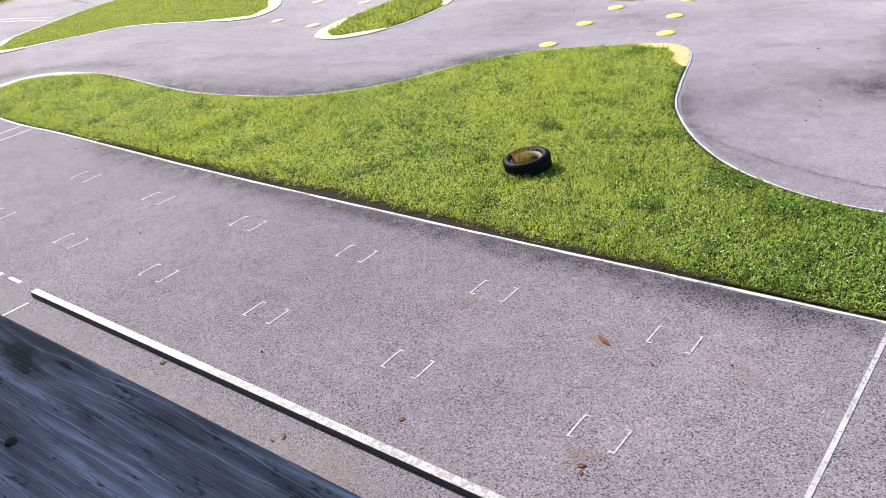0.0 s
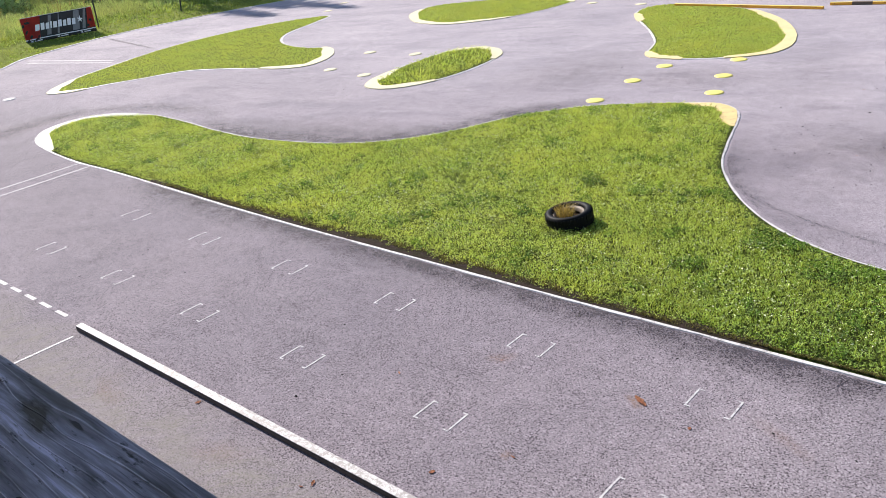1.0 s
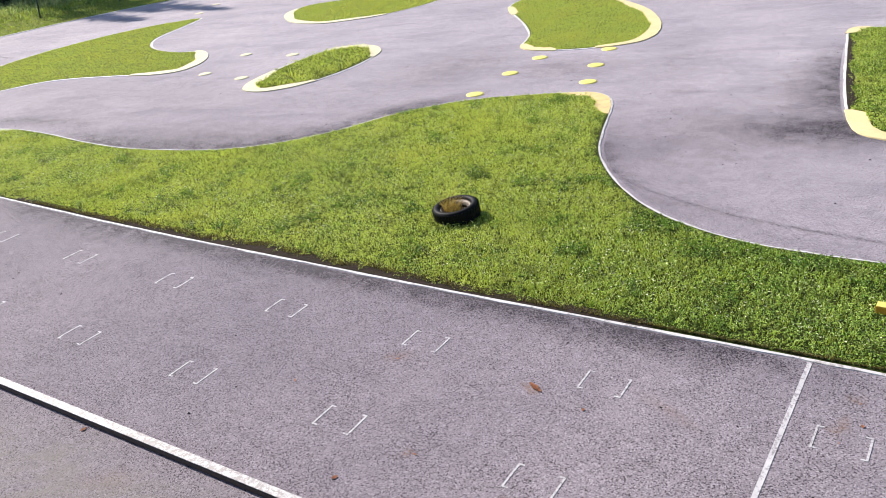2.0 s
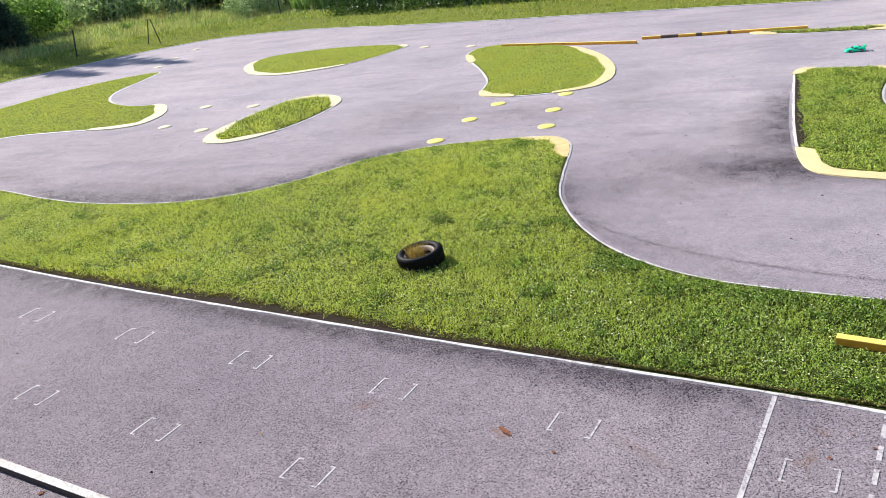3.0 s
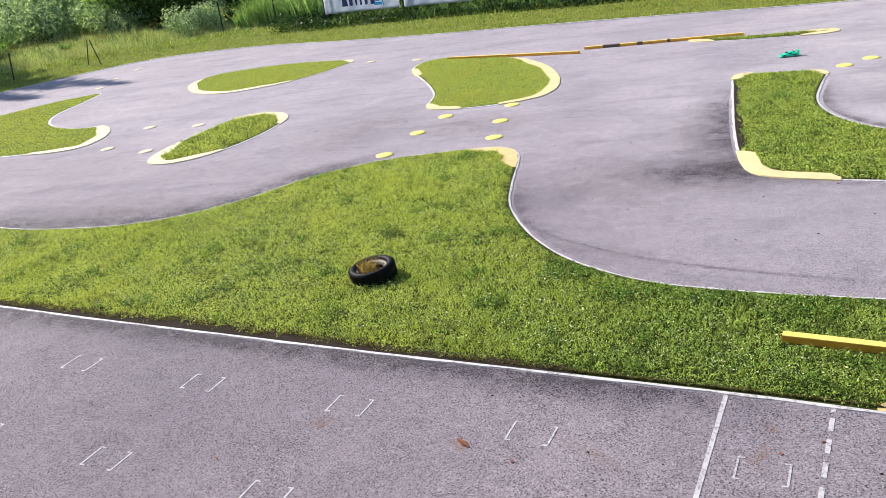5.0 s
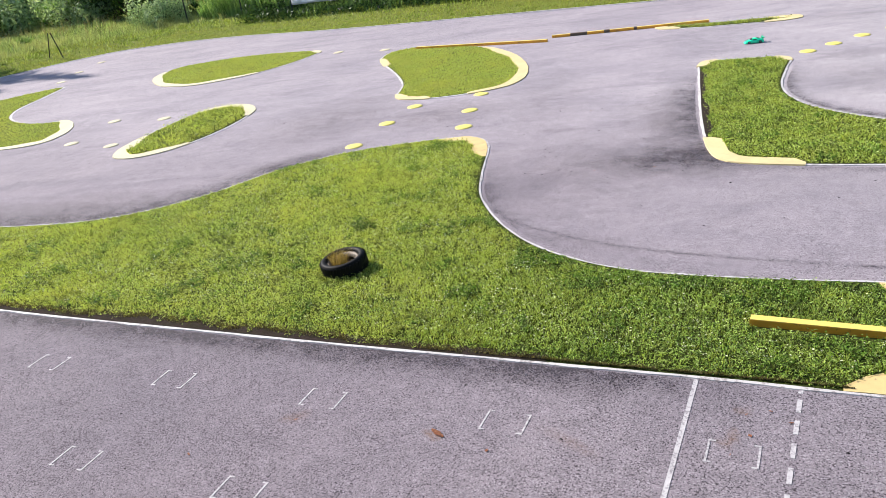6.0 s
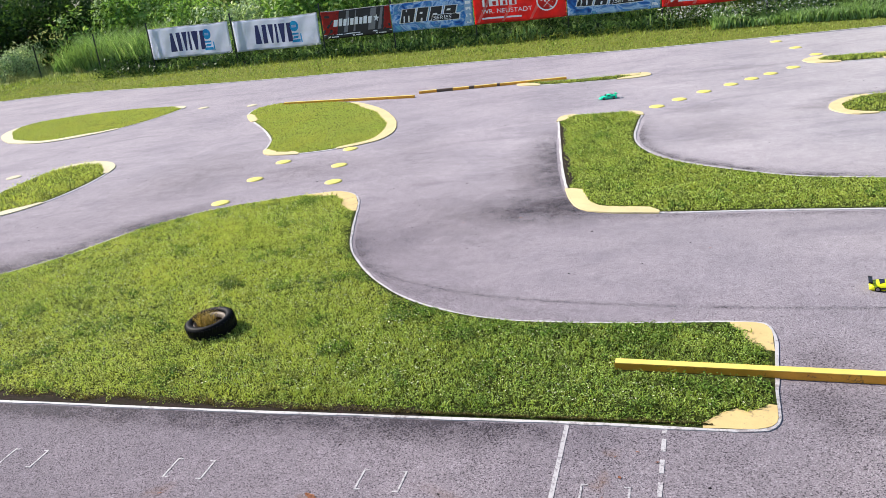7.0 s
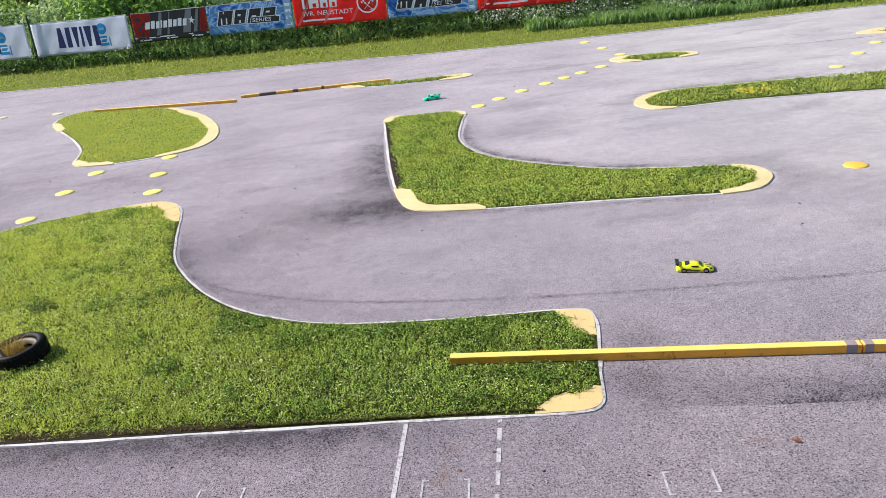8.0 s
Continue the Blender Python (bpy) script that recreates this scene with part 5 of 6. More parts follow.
class Cloth:
    """A hung banner: maps its own width and height to a creased sheet in the fence's plane."""

    def __init__(self, m, w, h, seed, sag=0.03):
        self.m, self.w, self.h, self.seed, self.sag = m, w, h, seed, sag

    def at(self, u, v, lift=0.0):
        w, h, k = self.w, self.h, self.seed
        pull = math.sin(math.pi * u / w)
        d = 0.018 * math.sin(3.1 * u + 1.7 * v + k) + 0.010 * math.sin(7.3 * u - 4.1 * v + 2 * k) + 0.03 * pull * (1 - v / h)
        corner = 0.012 * math.sin((u + v) * 19 + k) * math.exp(-((w - u) ** 2 + v * v) * 1.5) + 0.012 * math.sin((w - u + v) * 19 + k) * math.exp(-(u * u + v * v) * 1.5)
        sagged = v - self.sag * pull * (v / h) - 0.012 * math.sin(u * 2.1 + k)
        return self.m @ Vector((u, -d - corner - lift, sagged))

    def sheet(self, mat, name="sheet", u0=0.0, u1=1.0, v0=0.0, v1=1.0, parent=None, lift=0.0, label=""):
        nx, ny = max(4, int(44 * (u1 - u0))), max(2, int(14 * (v1 - v0)))
        vs, fs = [], []
        for j in range(ny + 1):
            for i in range(nx + 1):
                vs.append(self.at((u0 + (u1 - u0) * i / nx) * self.w, (v0 + (v1 - v0) * j / ny) * self.h, lift))
        n = len(vs)
        back = self.m.to_3x3() @ Vector((0, 0.004, 0))
        vs += [p + back for p in vs]
        r = nx + 1
        for j in range(ny):
            for i in range(nx):
                a = j * r + i
                fs += [(a, a + 1, a + r + 1, a + r), (n + a, n + a + r, n + a + r + 1, n + a + 1)]
        rim = [i for i in range(nx)] + [j * r + nx for j in range(ny)] + [ny * r + i for i in range(nx, 0, -1)] + [j * r for j in range(ny, 0, -1)]
        for a, b in zip(rim, rim[1:] + rim[:1]):
            fs.append((a, n + a, n + b, b))
        return link_mesh(name, [tuple(p) for p in vs], fs, mat, parent, label, True)

    def shape(self, poly, mat, parent, name="print", lift=0.006, label=""):
        """A flat printed shape given by a polygon in shares of the width and height."""
        bm = bmesh.new()
        f = bm.faces.new([bm.verts.new((x, y, 0)) for x, y in poly])
        f.normal_update()
        bmesh.ops.triangulate(bm, faces=[f])
        for _ in range(2):
            long = [e for e in bm.edges if (Vector(((e.verts[0].co.x - e.verts[1].co.x) * self.w, (e.verts[0].co.y - e.verts[1].co.y) * self.h)).length > 0.25)]
            if long:
                bmesh.ops.subdivide_edges(bm, edges=long, cuts=1)
                bmesh.ops.triangulate(bm, faces=bm.faces[:])
        for v in bm.verts:
            v.co = self.at(v.co.x * self.w, v.co.y * self.h, lift)
        return part(name, bm, mat, parent, label)

    def word(self, text, mat, parent, u, v, size, lift=0.008, shear=0.0, stretch=1.0):
        cu = bpy.data.curves.new("word", "FONT")
        cu.body, cu.size, cu.shear = text, size, shear
        tmp = bpy.data.objects.new("word", cu)
        me = bpy.data.meshes.new_from_object(tmp)
        bpy.data.objects.remove(tmp)
        for p in me.vertices:
            p.co = self.at(u * self.w + p.co.x * stretch, v * self.h + p.co.y, lift)
        me.materials.clear()
        me.materials.append(mat)
        ob = new("lettering", me)
        ob.parent = parent
        return ob


def bar(x0, x1, y0, y1, slant=0.0):
    return [(x0, y0), (x1, y0), (x1 + slant, y1), (x0 + slant, y1)]


def ring_shape(cx, cy, rx, ry, n=24, squeeze=1.0):
    return [(cx + rx * math.cos(6.2832 * i / n), cy + ry * math.sin(6.2832 * i / n)) for i in range(n)]


def cloth_material(name, colour, vary=0.06, share=0.68, colour_from=None):
    """Printed banner cloth that glows a little when the sun stands behind it."""
    m, nt, b = material(name, 0.55)
    c = colour_from(nt) if colour_from else blend(nt, 1.0, (*colour,), ramp(nt, grain(nt, world_place(nt), 2.5, 5.0, 0.65), (0.3, 1 - vary), (0.7, 1 + vary)), "MULTIPLY")
    nt.links.new(c, b.inputs["Base Color"])
    t = nt.nodes.new("ShaderNodeBsdfTranslucent")
    nt.links.new(c, t.inputs[0])
    mix = nt.nodes.new("ShaderNodeMixShader")
    mix.inputs[0].default_value = share
    nt.links.new(b.outputs[0], mix.inputs[1])
    nt.links.new(t.outputs[0], mix.inputs[2])
    nt.links.new(mix.outputs[0], nt.nodes["Material Output"].inputs[0])
    return m


BANNER_WHITE = cloth_material("banner_white", (0.84, 0.86, 0.96))
NAVY = plain_material("print_navy", (0.025, 0.03, 0.14), 0.5)
CYAN = cloth_material("print_cyan", (0.04, 0.42, 0.72))
PRINT_RED = cloth_material("print_red", (0.86, 0.07, 0.055), 0.15)
PALE_RED = cloth_material("print_pale_red", (0.90, 0.36, 0.30), 0.15)
PRINT_BLACK = plain_material("print_black", (0.015, 0.014, 0.016), 0.5)
PRINT_GREY = plain_material("print_grey", (0.20, 0.20, 0.21), 0.5)
PRINT_WHITE = plain_material("print_white", (0.90, 0.90, 0.92), 0.5, 0, 0.05)
HEM = plain_material("rope", (0.5, 0.5, 0.5), 0.8)


def swirl_blue(nt):
    at = shifted(nt, world_place(nt), (0, 0, 0), 0, (1.0, 1.0, 0.7))
    return ramp(nt, grain(nt, at, 1.3, 3.0, 0.5, 1.8), (0.28, (0.03, 0.09, 0.38)), (0.40, (0.06, 0.30, 0.70)), (0.49, (0.58, 0.76, 0.92)), (0.58, (0.10, 0.28, 0.62)), (0.72, (0.28, 0.68, 0.78)))


SWIRL = cloth_material("print_blue_swirl", (0, 0, 0), 0, 0.45, swirl_blue)


def hem_and_ties(c, root):
    bm = bmesh.new()
    n = 20
    for i in range(n):
        a, b = c.at(c.w * i / n, c.h * 1.003), c.at(c.w * (i + 1) / n, c.h * 1.003)
        d = b - a
        bmesh.ops.create_cone(bm, cap_ends=True, segments=6, radius1=0.012, radius2=0.012, depth=d.length,
                              matrix=Matrix.Translation((a + b) / 2) @ d.to_track_quat("Z", "Y").to_matrix().to_4x4())
    part("hem", bm, HEM, root, "rolled top hem with a rope")


def white_banner(m, w, h, seed):
    root = new("banner")
    c = Cloth(m, w, h, seed, 0.02)
    c.sheet(BANNER_WHITE, parent=root)
    # six tall plain strokes in navy and a rounded cyan mark
    x = 0.245
    for wd, foot, head in ((0.080, 0.0, 0.022), (0.058, 0.004, 0.004), (0.060, 0.020, 0.0), (0.026, 0.0, 0.0), (0.078, 0.024, 0.0), (0.056, 0.0, 0.004)):
        c.shape([(x + foot, 0.20), (x + wd - foot, 0.20), (x + wd - head, 0.81), (x + head, 0.81)], NAVY, root)
        x += wd + 0.017
    outer = ring_shape(0.722, 0.68, 0.052, 0.17, 20)
    c.shape(outer, CYAN, root, "round_mark")
    c.shape(bar(0.695, 0.748, 0.64, 0.72), BANNER_WHITE, root, "round_mark_centre", 0.011)
    c.shape(bar(0.675, 0.775, 0.16, 0.25), CYAN, root)
    c.shape(bar(0.685, 0.745, 0.28, 0.36, 0.02), CYAN, root)
    c.shape(bar(0.685, 0.765, 0.40, 0.46), CYAN, root)
    c.shape(bar(0.782, 0.796, 0.14, 0.42), CYAN, root)
    hem_and_ties(c, root)
    return tagged(root, "creased white banner with navy strokes and a cyan mark", "banner", "banners on the fence")


def dark_banner(m, w, h, seed):
    root = new("banner")
    c = Cloth(m, w, h, seed, 0.02)
    c.sheet(PRINT_BLACK, parent=root)
    c.shape([(0.0, 0.16), (0.20, 0.16), (0.27, 0.99), (0.0, 0.99)], PRINT_RED, root, "red_field")
    c.shape([(0.88, 0.20), (1.0, 0.20), (1.0, 0.99), (0.93, 0.99)], PRINT_RED, root, "red_field")
    for x0, x1 in ((0.30, 0.36), (0.44, 0.47), (0.66, 0.76), (0.80, 0.85)):
        c.shape([(x0, 0.2), (x1, 0.2), (x1 + 0.06, 0.97), (x0 + 0.08, 0.97)], PRINT_GREY, root, "grey_streak")
    c.shape(bar(0.0, 1.0, 0.125, 0.16), PRINT_WHITE, root, "white_rule", 0.009)
    # a row of white slanted strokes and a star
    x = 0.16
    for k, wd in enumerate((0.058, 0.05, 0.048, 0.022, 0.05, 0.05, 0.046, 0.052, 0.05)):
        c.shape(bar(x, x + wd, 0.44, 0.68 + 0.03 * (k % 2), 0.02), PRINT_WHITE, root, lift=0.010)
        x += wd + 0.017
    star = []
    for i in range(10):
        r = (0.055, 0.022)[i % 2]
        star.append((0.80 + r * 0.8 * math.cos(1.5708 + i * 0.6283 - 0.2), 0.60 + r * 2.6 * math.sin(1.5708 + i * 0.6283 - 0.2)))
    c.shape(star, PRINT_WHITE, root, "star", 0.013)
    for x0 in (0.06, 0.42, 0.76):
        c.shape([(x0, 0.03), (x0 + 0.02, 0.05), (x0 + 0.045, 0.03), (x0 + 0.03, 0.07), (x0 + 0.045, 0.11), (x0 + 0.018, 0.085), (x0, 0.11), (x0 + 0.012, 0.07)], PRINT_WHITE, root, "small_star")
        c.shape(bar(x0 + 0.055, x0 + 0.16, 0.05, 0.085), PRINT_WHITE, root, "small_stroke")
    c.shape(ring_shape(0.08, 0.80, 0.04, 0.05, 12), PRINT_BLACK, root, "dark_mark", 0.010)
    hem_and_ties(c, root)
    return tagged(root, "black and red banner with white strokes and a star", "banner", "banners on the fence")


def block_shapes(c, root, x, y0, y1, sl, grow, mat, lift):
    """Four heavy slanted block shapes, grown by that share of an outline."""
    g, gy = grow, grow * 2.6
    H = y1 - y0
    shapes = [[(a_ - g, -gy), (b_ + g, -gy), (b_ + g, 1 + gy), (a_ - g, 1 + gy)] for a_, b_ in ((0.0, 0.165), (0.195, 0.325), (0.36, 0.49))]
    shapes.append([(0.525 - g, 0.42 - gy), (0.665 + g, 0.42 - gy), (0.665 + g, 1 + gy), (0.525 - g, 1 + gy)])
    for s_ in shapes:
        c.shape([(x + px + sl * py, y0 + H * py) for px, py in s_], mat, root, "block_shape", lift)


def blue_banner(m, w, h, seed):
    root = new("banner")
    c = Cloth(m, w, h, seed, 0.015)
    c.sheet(SWIRL, parent=root)
    block_shapes(c, root, 0.10, 0.30, 0.78, 0.05, 0.012, PRINT_WHITE, 0.007)
    block_shapes(c, root, 0.10, 0.30, 0.78, 0.05, 0.0, PRINT_BLACK, 0.012)
    for x0, y0, wd, ht in ((0.145, 0.32, 0.016, 0.22), (0.205, 0.32, 0.016, 0.22), (0.185, 0.68, 0.014, 0.08), (0.355, 0.56, 0.035, 0.07), (0.36, 0.32, 0.02, 0.10), (0.515, 0.46, 0.05, 0.09), (0.685, 0.61, 0.045, 0.06)):
        c.shape(bar(x0, x0 + wd, y0, y0 + ht, 0.008), PRINT_WHITE, root, "white_cut", 0.016)
    c.shape(bar(0.49, 0.83, 0.265, 0.50, 0.02), PRINT_WHITE, root, "white_plate", 0.014)
    c.shape(bar(0.497, 0.822, 0.285, 0.485, 0.018), PRINT_BLACK, root, "black_plate", 0.017)
    c.word("SERIES", PRINT_WHITE, root, 0.512, 0.325, 0.21, 0.021, 0.2, 1.35)
    c.shape(bar(0.90, 0.99, 0.03, 0.97), plain_material("print_pale_blue", (0.30, 0.46, 0.66), 0.5), root, "pale_field", 0.006)
    for y0 in (0.10, 0.32, 0.55, 0.76):
        c.shape(bar(0.915, 0.975, y0, y0 + 0.10), PRINT_WHITE, root, "small_stroke", 0.010)
    hem_and_ties(c, root)
    return tagged(root, "blue swirled banner with dark block shapes", "banner", "banners on the fence")


def red_banner(m, w, h, seed):
    root = new("banner")
    c = Cloth(m, w, h, seed, 0.015)
    c.sheet(PRINT_RED, parent=root)
    for x0 in (0.02, 0.30, 0.60):
        c.shape([(x0, 0.05), (x0 + 0.03, 0.05), (x0 + 0.20, 0.95), (x0 + 0.16, 0.95)], PALE_RED, root, "pale_streak", 0.005)
    x = 0.10
    for wd in (0.025, 0.012, 0.105, 0.08, 0.08):
        if wd < 0.02:
            c.shape(bar(x, x + wd, 0.58, 0.62), PRINT_WHITE, root, "block_shape", 0.010)
        else:
            c.shape(bar(x, x + wd, 0.58, 0.92), PRINT_WHITE, root, "block_shape", 0.010)
            if wd > 0.03:
                c.shape(bar(x + wd * 0.38, x + wd * 0.75, 0.60, 0.74), PRINT_RED, root, "red_cut", 0.013)
        x += wd + 0.018
    c.word("WR. NEUSTADT", PRINT_WHITE, root, 0.085, 0.335, 0.25, 0.010, 0.0, 1.15)
    c.shape(bar(0.085, 0.52, 0.15, 0.21), PRINT_WHITE, root, "small_stroke", 0.010)
    cx, cy, rx, ry = 0.80, 0.62, 0.115, 0.36
    c.shape(ring_shape(cx, cy, rx, ry, 28), PRINT_WHITE, root, "emblem", 0.009)
    c.shape(ring_shape(cx, cy, rx * 0.86, ry * 0.86, 28), PRINT_RED, root, "emblem_field", 0.013)
    for sx in (-1, 1):
        for i in range(3):
            for j in range(3):
                if (i + j) % 2 == 0:
                    px, py = cx + sx * (0.012 + i * 0.019), cy - 0.06 + j * 0.065 + i * 0.02
                    c.shape([(px, py), (px + sx * 0.018, py + 0.02), (px + sx * 0.018, py + 0.08), (px, py + 0.06)], PRINT_WHITE, root, "emblem_check", 0.017)
        c.shape([(cx + sx * 0.01, cy - 0.05), (cx + sx * 0.017, cy - 0.05), (cx - sx * 0.035, cy - 0.22), (cx - sx * 0.042, cy - 0.22)], PRINT_WHITE, root, "emblem_staff", 0.017)
    hem_and_ties(c, root)
    return tagged(root, "red banner with white lettering and a round emblem", "banner", "banners on the fence")


FENCE_Y = 27.5
white_banner(pose(-20.48, FENCE_Y, 0.79, 0, 0, 0.3), 4.06, 1.36, 1.0)
white_banner(pose(-16.18, FENCE_Y, 0.78, 0, 0, 0), 4.08, 1.33, 2.6)
dark_banner(pose(-11.9, FENCE_Y, 0.98, 0, 0, 0), 3.1, 1.15, 0.4)
blue_banner(pose(-8.76, FENCE_Y, 1.0, 0, 0, 0), 3.52, 1.14, 1.9)
red_banner(pose(-5.2, FENCE_Y, 0.99, 0, 0, 0), 3.75, 1.16, 3.1)
blue_banner(pose(-1.41, FENCE_Y, 0.98, 0, 0, 0), 3.55, 1.14, 4.4)
red_banner(pose(2.2, FENCE_Y, 0.98, 0, 0, 0), 3.75, 1.16, 5.2)
dark_banner(pose(-32.3, 7.55, 0.10, 0, 0, 87), 2.95, 1.0, 2.2)


# ---- grass outside the track ----
def outside(n, lo, hi, near, far):
    pts = RNG.uniform(lo, hi, (n, 2))
    pts = pts[~inside(pts, ROAD_PLAN)]
    d = gap_to(pts, FAR_EDGE, False)
    keep = (d > near) & (d < far)
    return pts[keep], d[keep]


def outer_grass():
    pts, d = outside(230000, (-37, 2), (24, 31), 0.07, 4.6)
    hgt = 0.045 + 0.05 * soft_noise(pts, 1.3, 31) + 0.10 * np.clip(d - 2.6, 0, 1)
    ob = blades("verge_grass", pts, bank(pts), hgt, 0.028, VERGE, None, 0.9, True)
    tagged(ob, "mown grass verge between track and fence", "grass", kind="stuff")
    # meadow beyond the left part of the fence
    pts, d = outside(250000, (-60, -4), (-17, 40), 2.6, 26)
    keep = (pts[:, 1] < 27.9 + 0.25 * (-20 - pts[:, 0])) | (RNG.uniform(size=len(pts)) < 0.3)
    keep &= RNG.uniform(size=len(pts)) < np.clip(1.3 - d / 30, 0.3, 1)
    pts, d = pts[keep], d[keep]
    hgt = 0.72 * (0.16 + 0.42 * soft_noise(pts, 0.8, 33) + 0.5 * soft_noise(pts, 3.0, 32) ** 2) * np.clip((d - 2.4) / 2.5, 0.25, 1.15)
    ob = blades("meadow_grass", pts, bank(pts), hgt, 0.024, HAY, None, 0.6, True)
    tagged(ob, "tall seeding meadow grass behind the fence", "grass", kind="stuff")
    pts, d = outside(5000, (-52, 5), (-20, 36), 6.0, 20)
    pts = pts[soft_noise(pts, 0.9, 34) > 0.58]
    ob = blades("seed_stalks", pts, bank(pts), 0.95, 0.022, STALK, None, 0.3, False)
    tagged(ob, "brown seed stalks standing in the meadow", "grass", kind="stuff")
    # reeds round and behind the banners
    n = 76000
    pts = np.column_stack([RNG.uniform(-27.5, 26, n), RNG.uniform(27.0, 31.5, n)])
    t = soft_noise(pts, 1.2, 35)
    hgt = np.where(pts[:, 1] < 27.75, 0.30 + 0.45 * t, 1.1 + 0.9 * t)
    left = pts[:, 0] < -20.8
    hgt = np.where(left, np.clip(1.6 + 0.9 * t - 0.5 * np.clip(-25.6 - pts[:, 0], 0, 3), 0.4, 2.4), hgt)
    keep = (pts[:, 1] > 27.75) | (RNG.uniform(size=n) < np.where(left, 0.75, 0.30))
    keep &= ~(left & (pts[:, 1] < 27.6 + 0.2 * (-20 - pts[:, 0])))
    hgt = np.where(~left & (pts[:, 1] > 27.6) & (pts[:, 1] < 28.4), 0.35 + 0.4 * t, hgt)
    keep &= RNG.uniform(size=n) < 0.25 + 1.1 * soft_noise(pts, 3.4, 42)
    keep &= ~((np.abs(pts[:, 1] - 27.52) < 0.16) & (pts[:, 0] > -20.8) & (pts[:, 0] < 6.2))
    pts, hgt = pts[keep], hgt[keep]
    ob = blades("reeds", pts, bank(pts), hgt * RNG.uniform(0.6, 1.15, len(pts)), 0.036, REED, None, 0.5, True)
    tagged(ob, "tall green reeds round the banners", "reeds", kind="stuff")
    # undergrowth under and before the banners; the banners' shade is put into its leaf colour
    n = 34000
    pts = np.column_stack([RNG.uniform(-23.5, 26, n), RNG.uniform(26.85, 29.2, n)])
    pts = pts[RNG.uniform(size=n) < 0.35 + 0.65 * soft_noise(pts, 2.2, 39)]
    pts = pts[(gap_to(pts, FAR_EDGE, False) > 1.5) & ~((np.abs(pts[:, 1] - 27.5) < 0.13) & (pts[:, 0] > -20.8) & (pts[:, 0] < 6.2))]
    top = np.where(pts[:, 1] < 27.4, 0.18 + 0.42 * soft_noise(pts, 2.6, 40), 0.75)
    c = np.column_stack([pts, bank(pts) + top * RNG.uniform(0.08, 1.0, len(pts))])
    ob = leaves("shaded_weeds", c, 0.075, SHADED_WEED, None, "", 0.2)
    tagged(ob, "undergrowth leaves coloured dark for the shade under the banners", "weeds", kind="stuff")
    # low weeds in front of the fence to the far side, with white umbels
    n = 16000
    pts = np.column_stack([RNG.uniform(4, 26, n), RNG.uniform(26.2, 28.5, n)])
    pts = pts[~inside(pts, ROAD_PLAN)]
    pts = pts[gap_to(pts, FAR_EDGE, False) > 1.6]
    ob = blades("weeds", pts, bank(pts), 0.25 + 0.45 * soft_noise(pts, 1.2, 36), 0.04, REED, None, 0.7, True)
    tagged(ob, "rank weeds at the foot of the fence", "weeds", kind="stuff")
    n = 3000
    p = np.column_stack([RNG.uniform(2, 24, n), RNG.uniform(26.4, 28.2, n)])
    p = p[(soft_noise(p, 1.5, 37) > 0.42) & (gap_to(p, FAR_EDGE, False) > 1.6)]
    c = np.column_stack([p, bank(p) + RNG.uniform(0.35, 0.75, len(p))])
    ob = leaves("white_umbels", c, 0.036, plain_material("white_blossom", (0.75, 0.75, 0.68), 0.8), None, "", 0.0)
    tagged(ob, "white flower heads among the weeds", "flowers", kind="stuff")
    n = 130
    p = np.column_stack([RNG.normal(8.3, 0.12, n) + 0.42 * (RNG.uniform(size=n) < 0.4), RNG.normal(12.6, 0.16, n)])
    ob = leaves("yellow_flowers", np.column_stack([p, RNG.uniform(0.05, 0.09, n)]), 0.03, plain_material("yellow_blossom", (0.80, 0.62, 0.03), 0.7), None, "", 0.8)
    tagged(ob, "small yellow flowers in the long island", "flowers", kind="stuff")
    n = 190
    p = np.column_stack([RNG.normal(10.6, 0.36, n), RNG.normal(13.3, 0.14, n)])
    ob = leaves("white_flowers", np.column_stack([p, RNG.uniform(0.05, 0.11, n)]), 0.019, plain_material("daisy_white", (0.66, 0.70, 0.58), 0.7), None, "", 0.7)
    tagged(ob, "patch of white daisies in the long island", "flowers", kind="stuff")
    # white clover heads on the main island
    p = RNG.uniform((-15, 0.3), (3.2, 7.2), (26000, 2))
    p = p[inside(p, smooth_line(MAIN))]
    p = p[(gap_to(p, smooth_line(MAIN)) > 0.3) & ~worn_edge(p)]
    p = p[soft_noise(p, 1.4, 38) + 0.5 * soft_noise(p, 6.0, 41) > 0.60]
    ob = leaves("clover_heads", np.column_stack([p, RNG.uniform(0.035, 0.07, len(p))]), 0.011, plain_material("clover_white", (0.80, 0.84, 0.52), 0.7), None, "", 0.6)
    tagged(ob, "pale clover heads dotted over the grass", "flowers", kind="stuff")


outer_grass()


# ---- bushes and trees ----
def crown_points(n, blobs, seed):
    r = np.random.default_rng(seed)
    out, ways = [], []
    for cx, cy, cz, rx, rz, share in blobs:
        k = int(n * share)
        d = r.normal(size=(k, 3))
        d /= np.linalg.norm(d, axis=1)[:, None]
        rad = 1 - 0.35 * r.uniform(0, 1, k) ** 2
        lump = 1 + 0.20 * np.sin(d[:, 0] * 7 + seed) * np.sin(d[:, 1] * 6 + 2 * seed) + 0.14 * np.sin(d[:, 2] * 11 + seed) * np.sin(d[:, 0] * 9)
        out.append(np.array([cx, cy, cz]) + d * (rad * lump)[:, None] * np.array([rx, rx, rz]))
        ways.append(d)
    p, w = np.vstack(out), np.vstack(ways)
    return p[p[:, 2] > 0.05], w[p[:, 2] > 0.05]


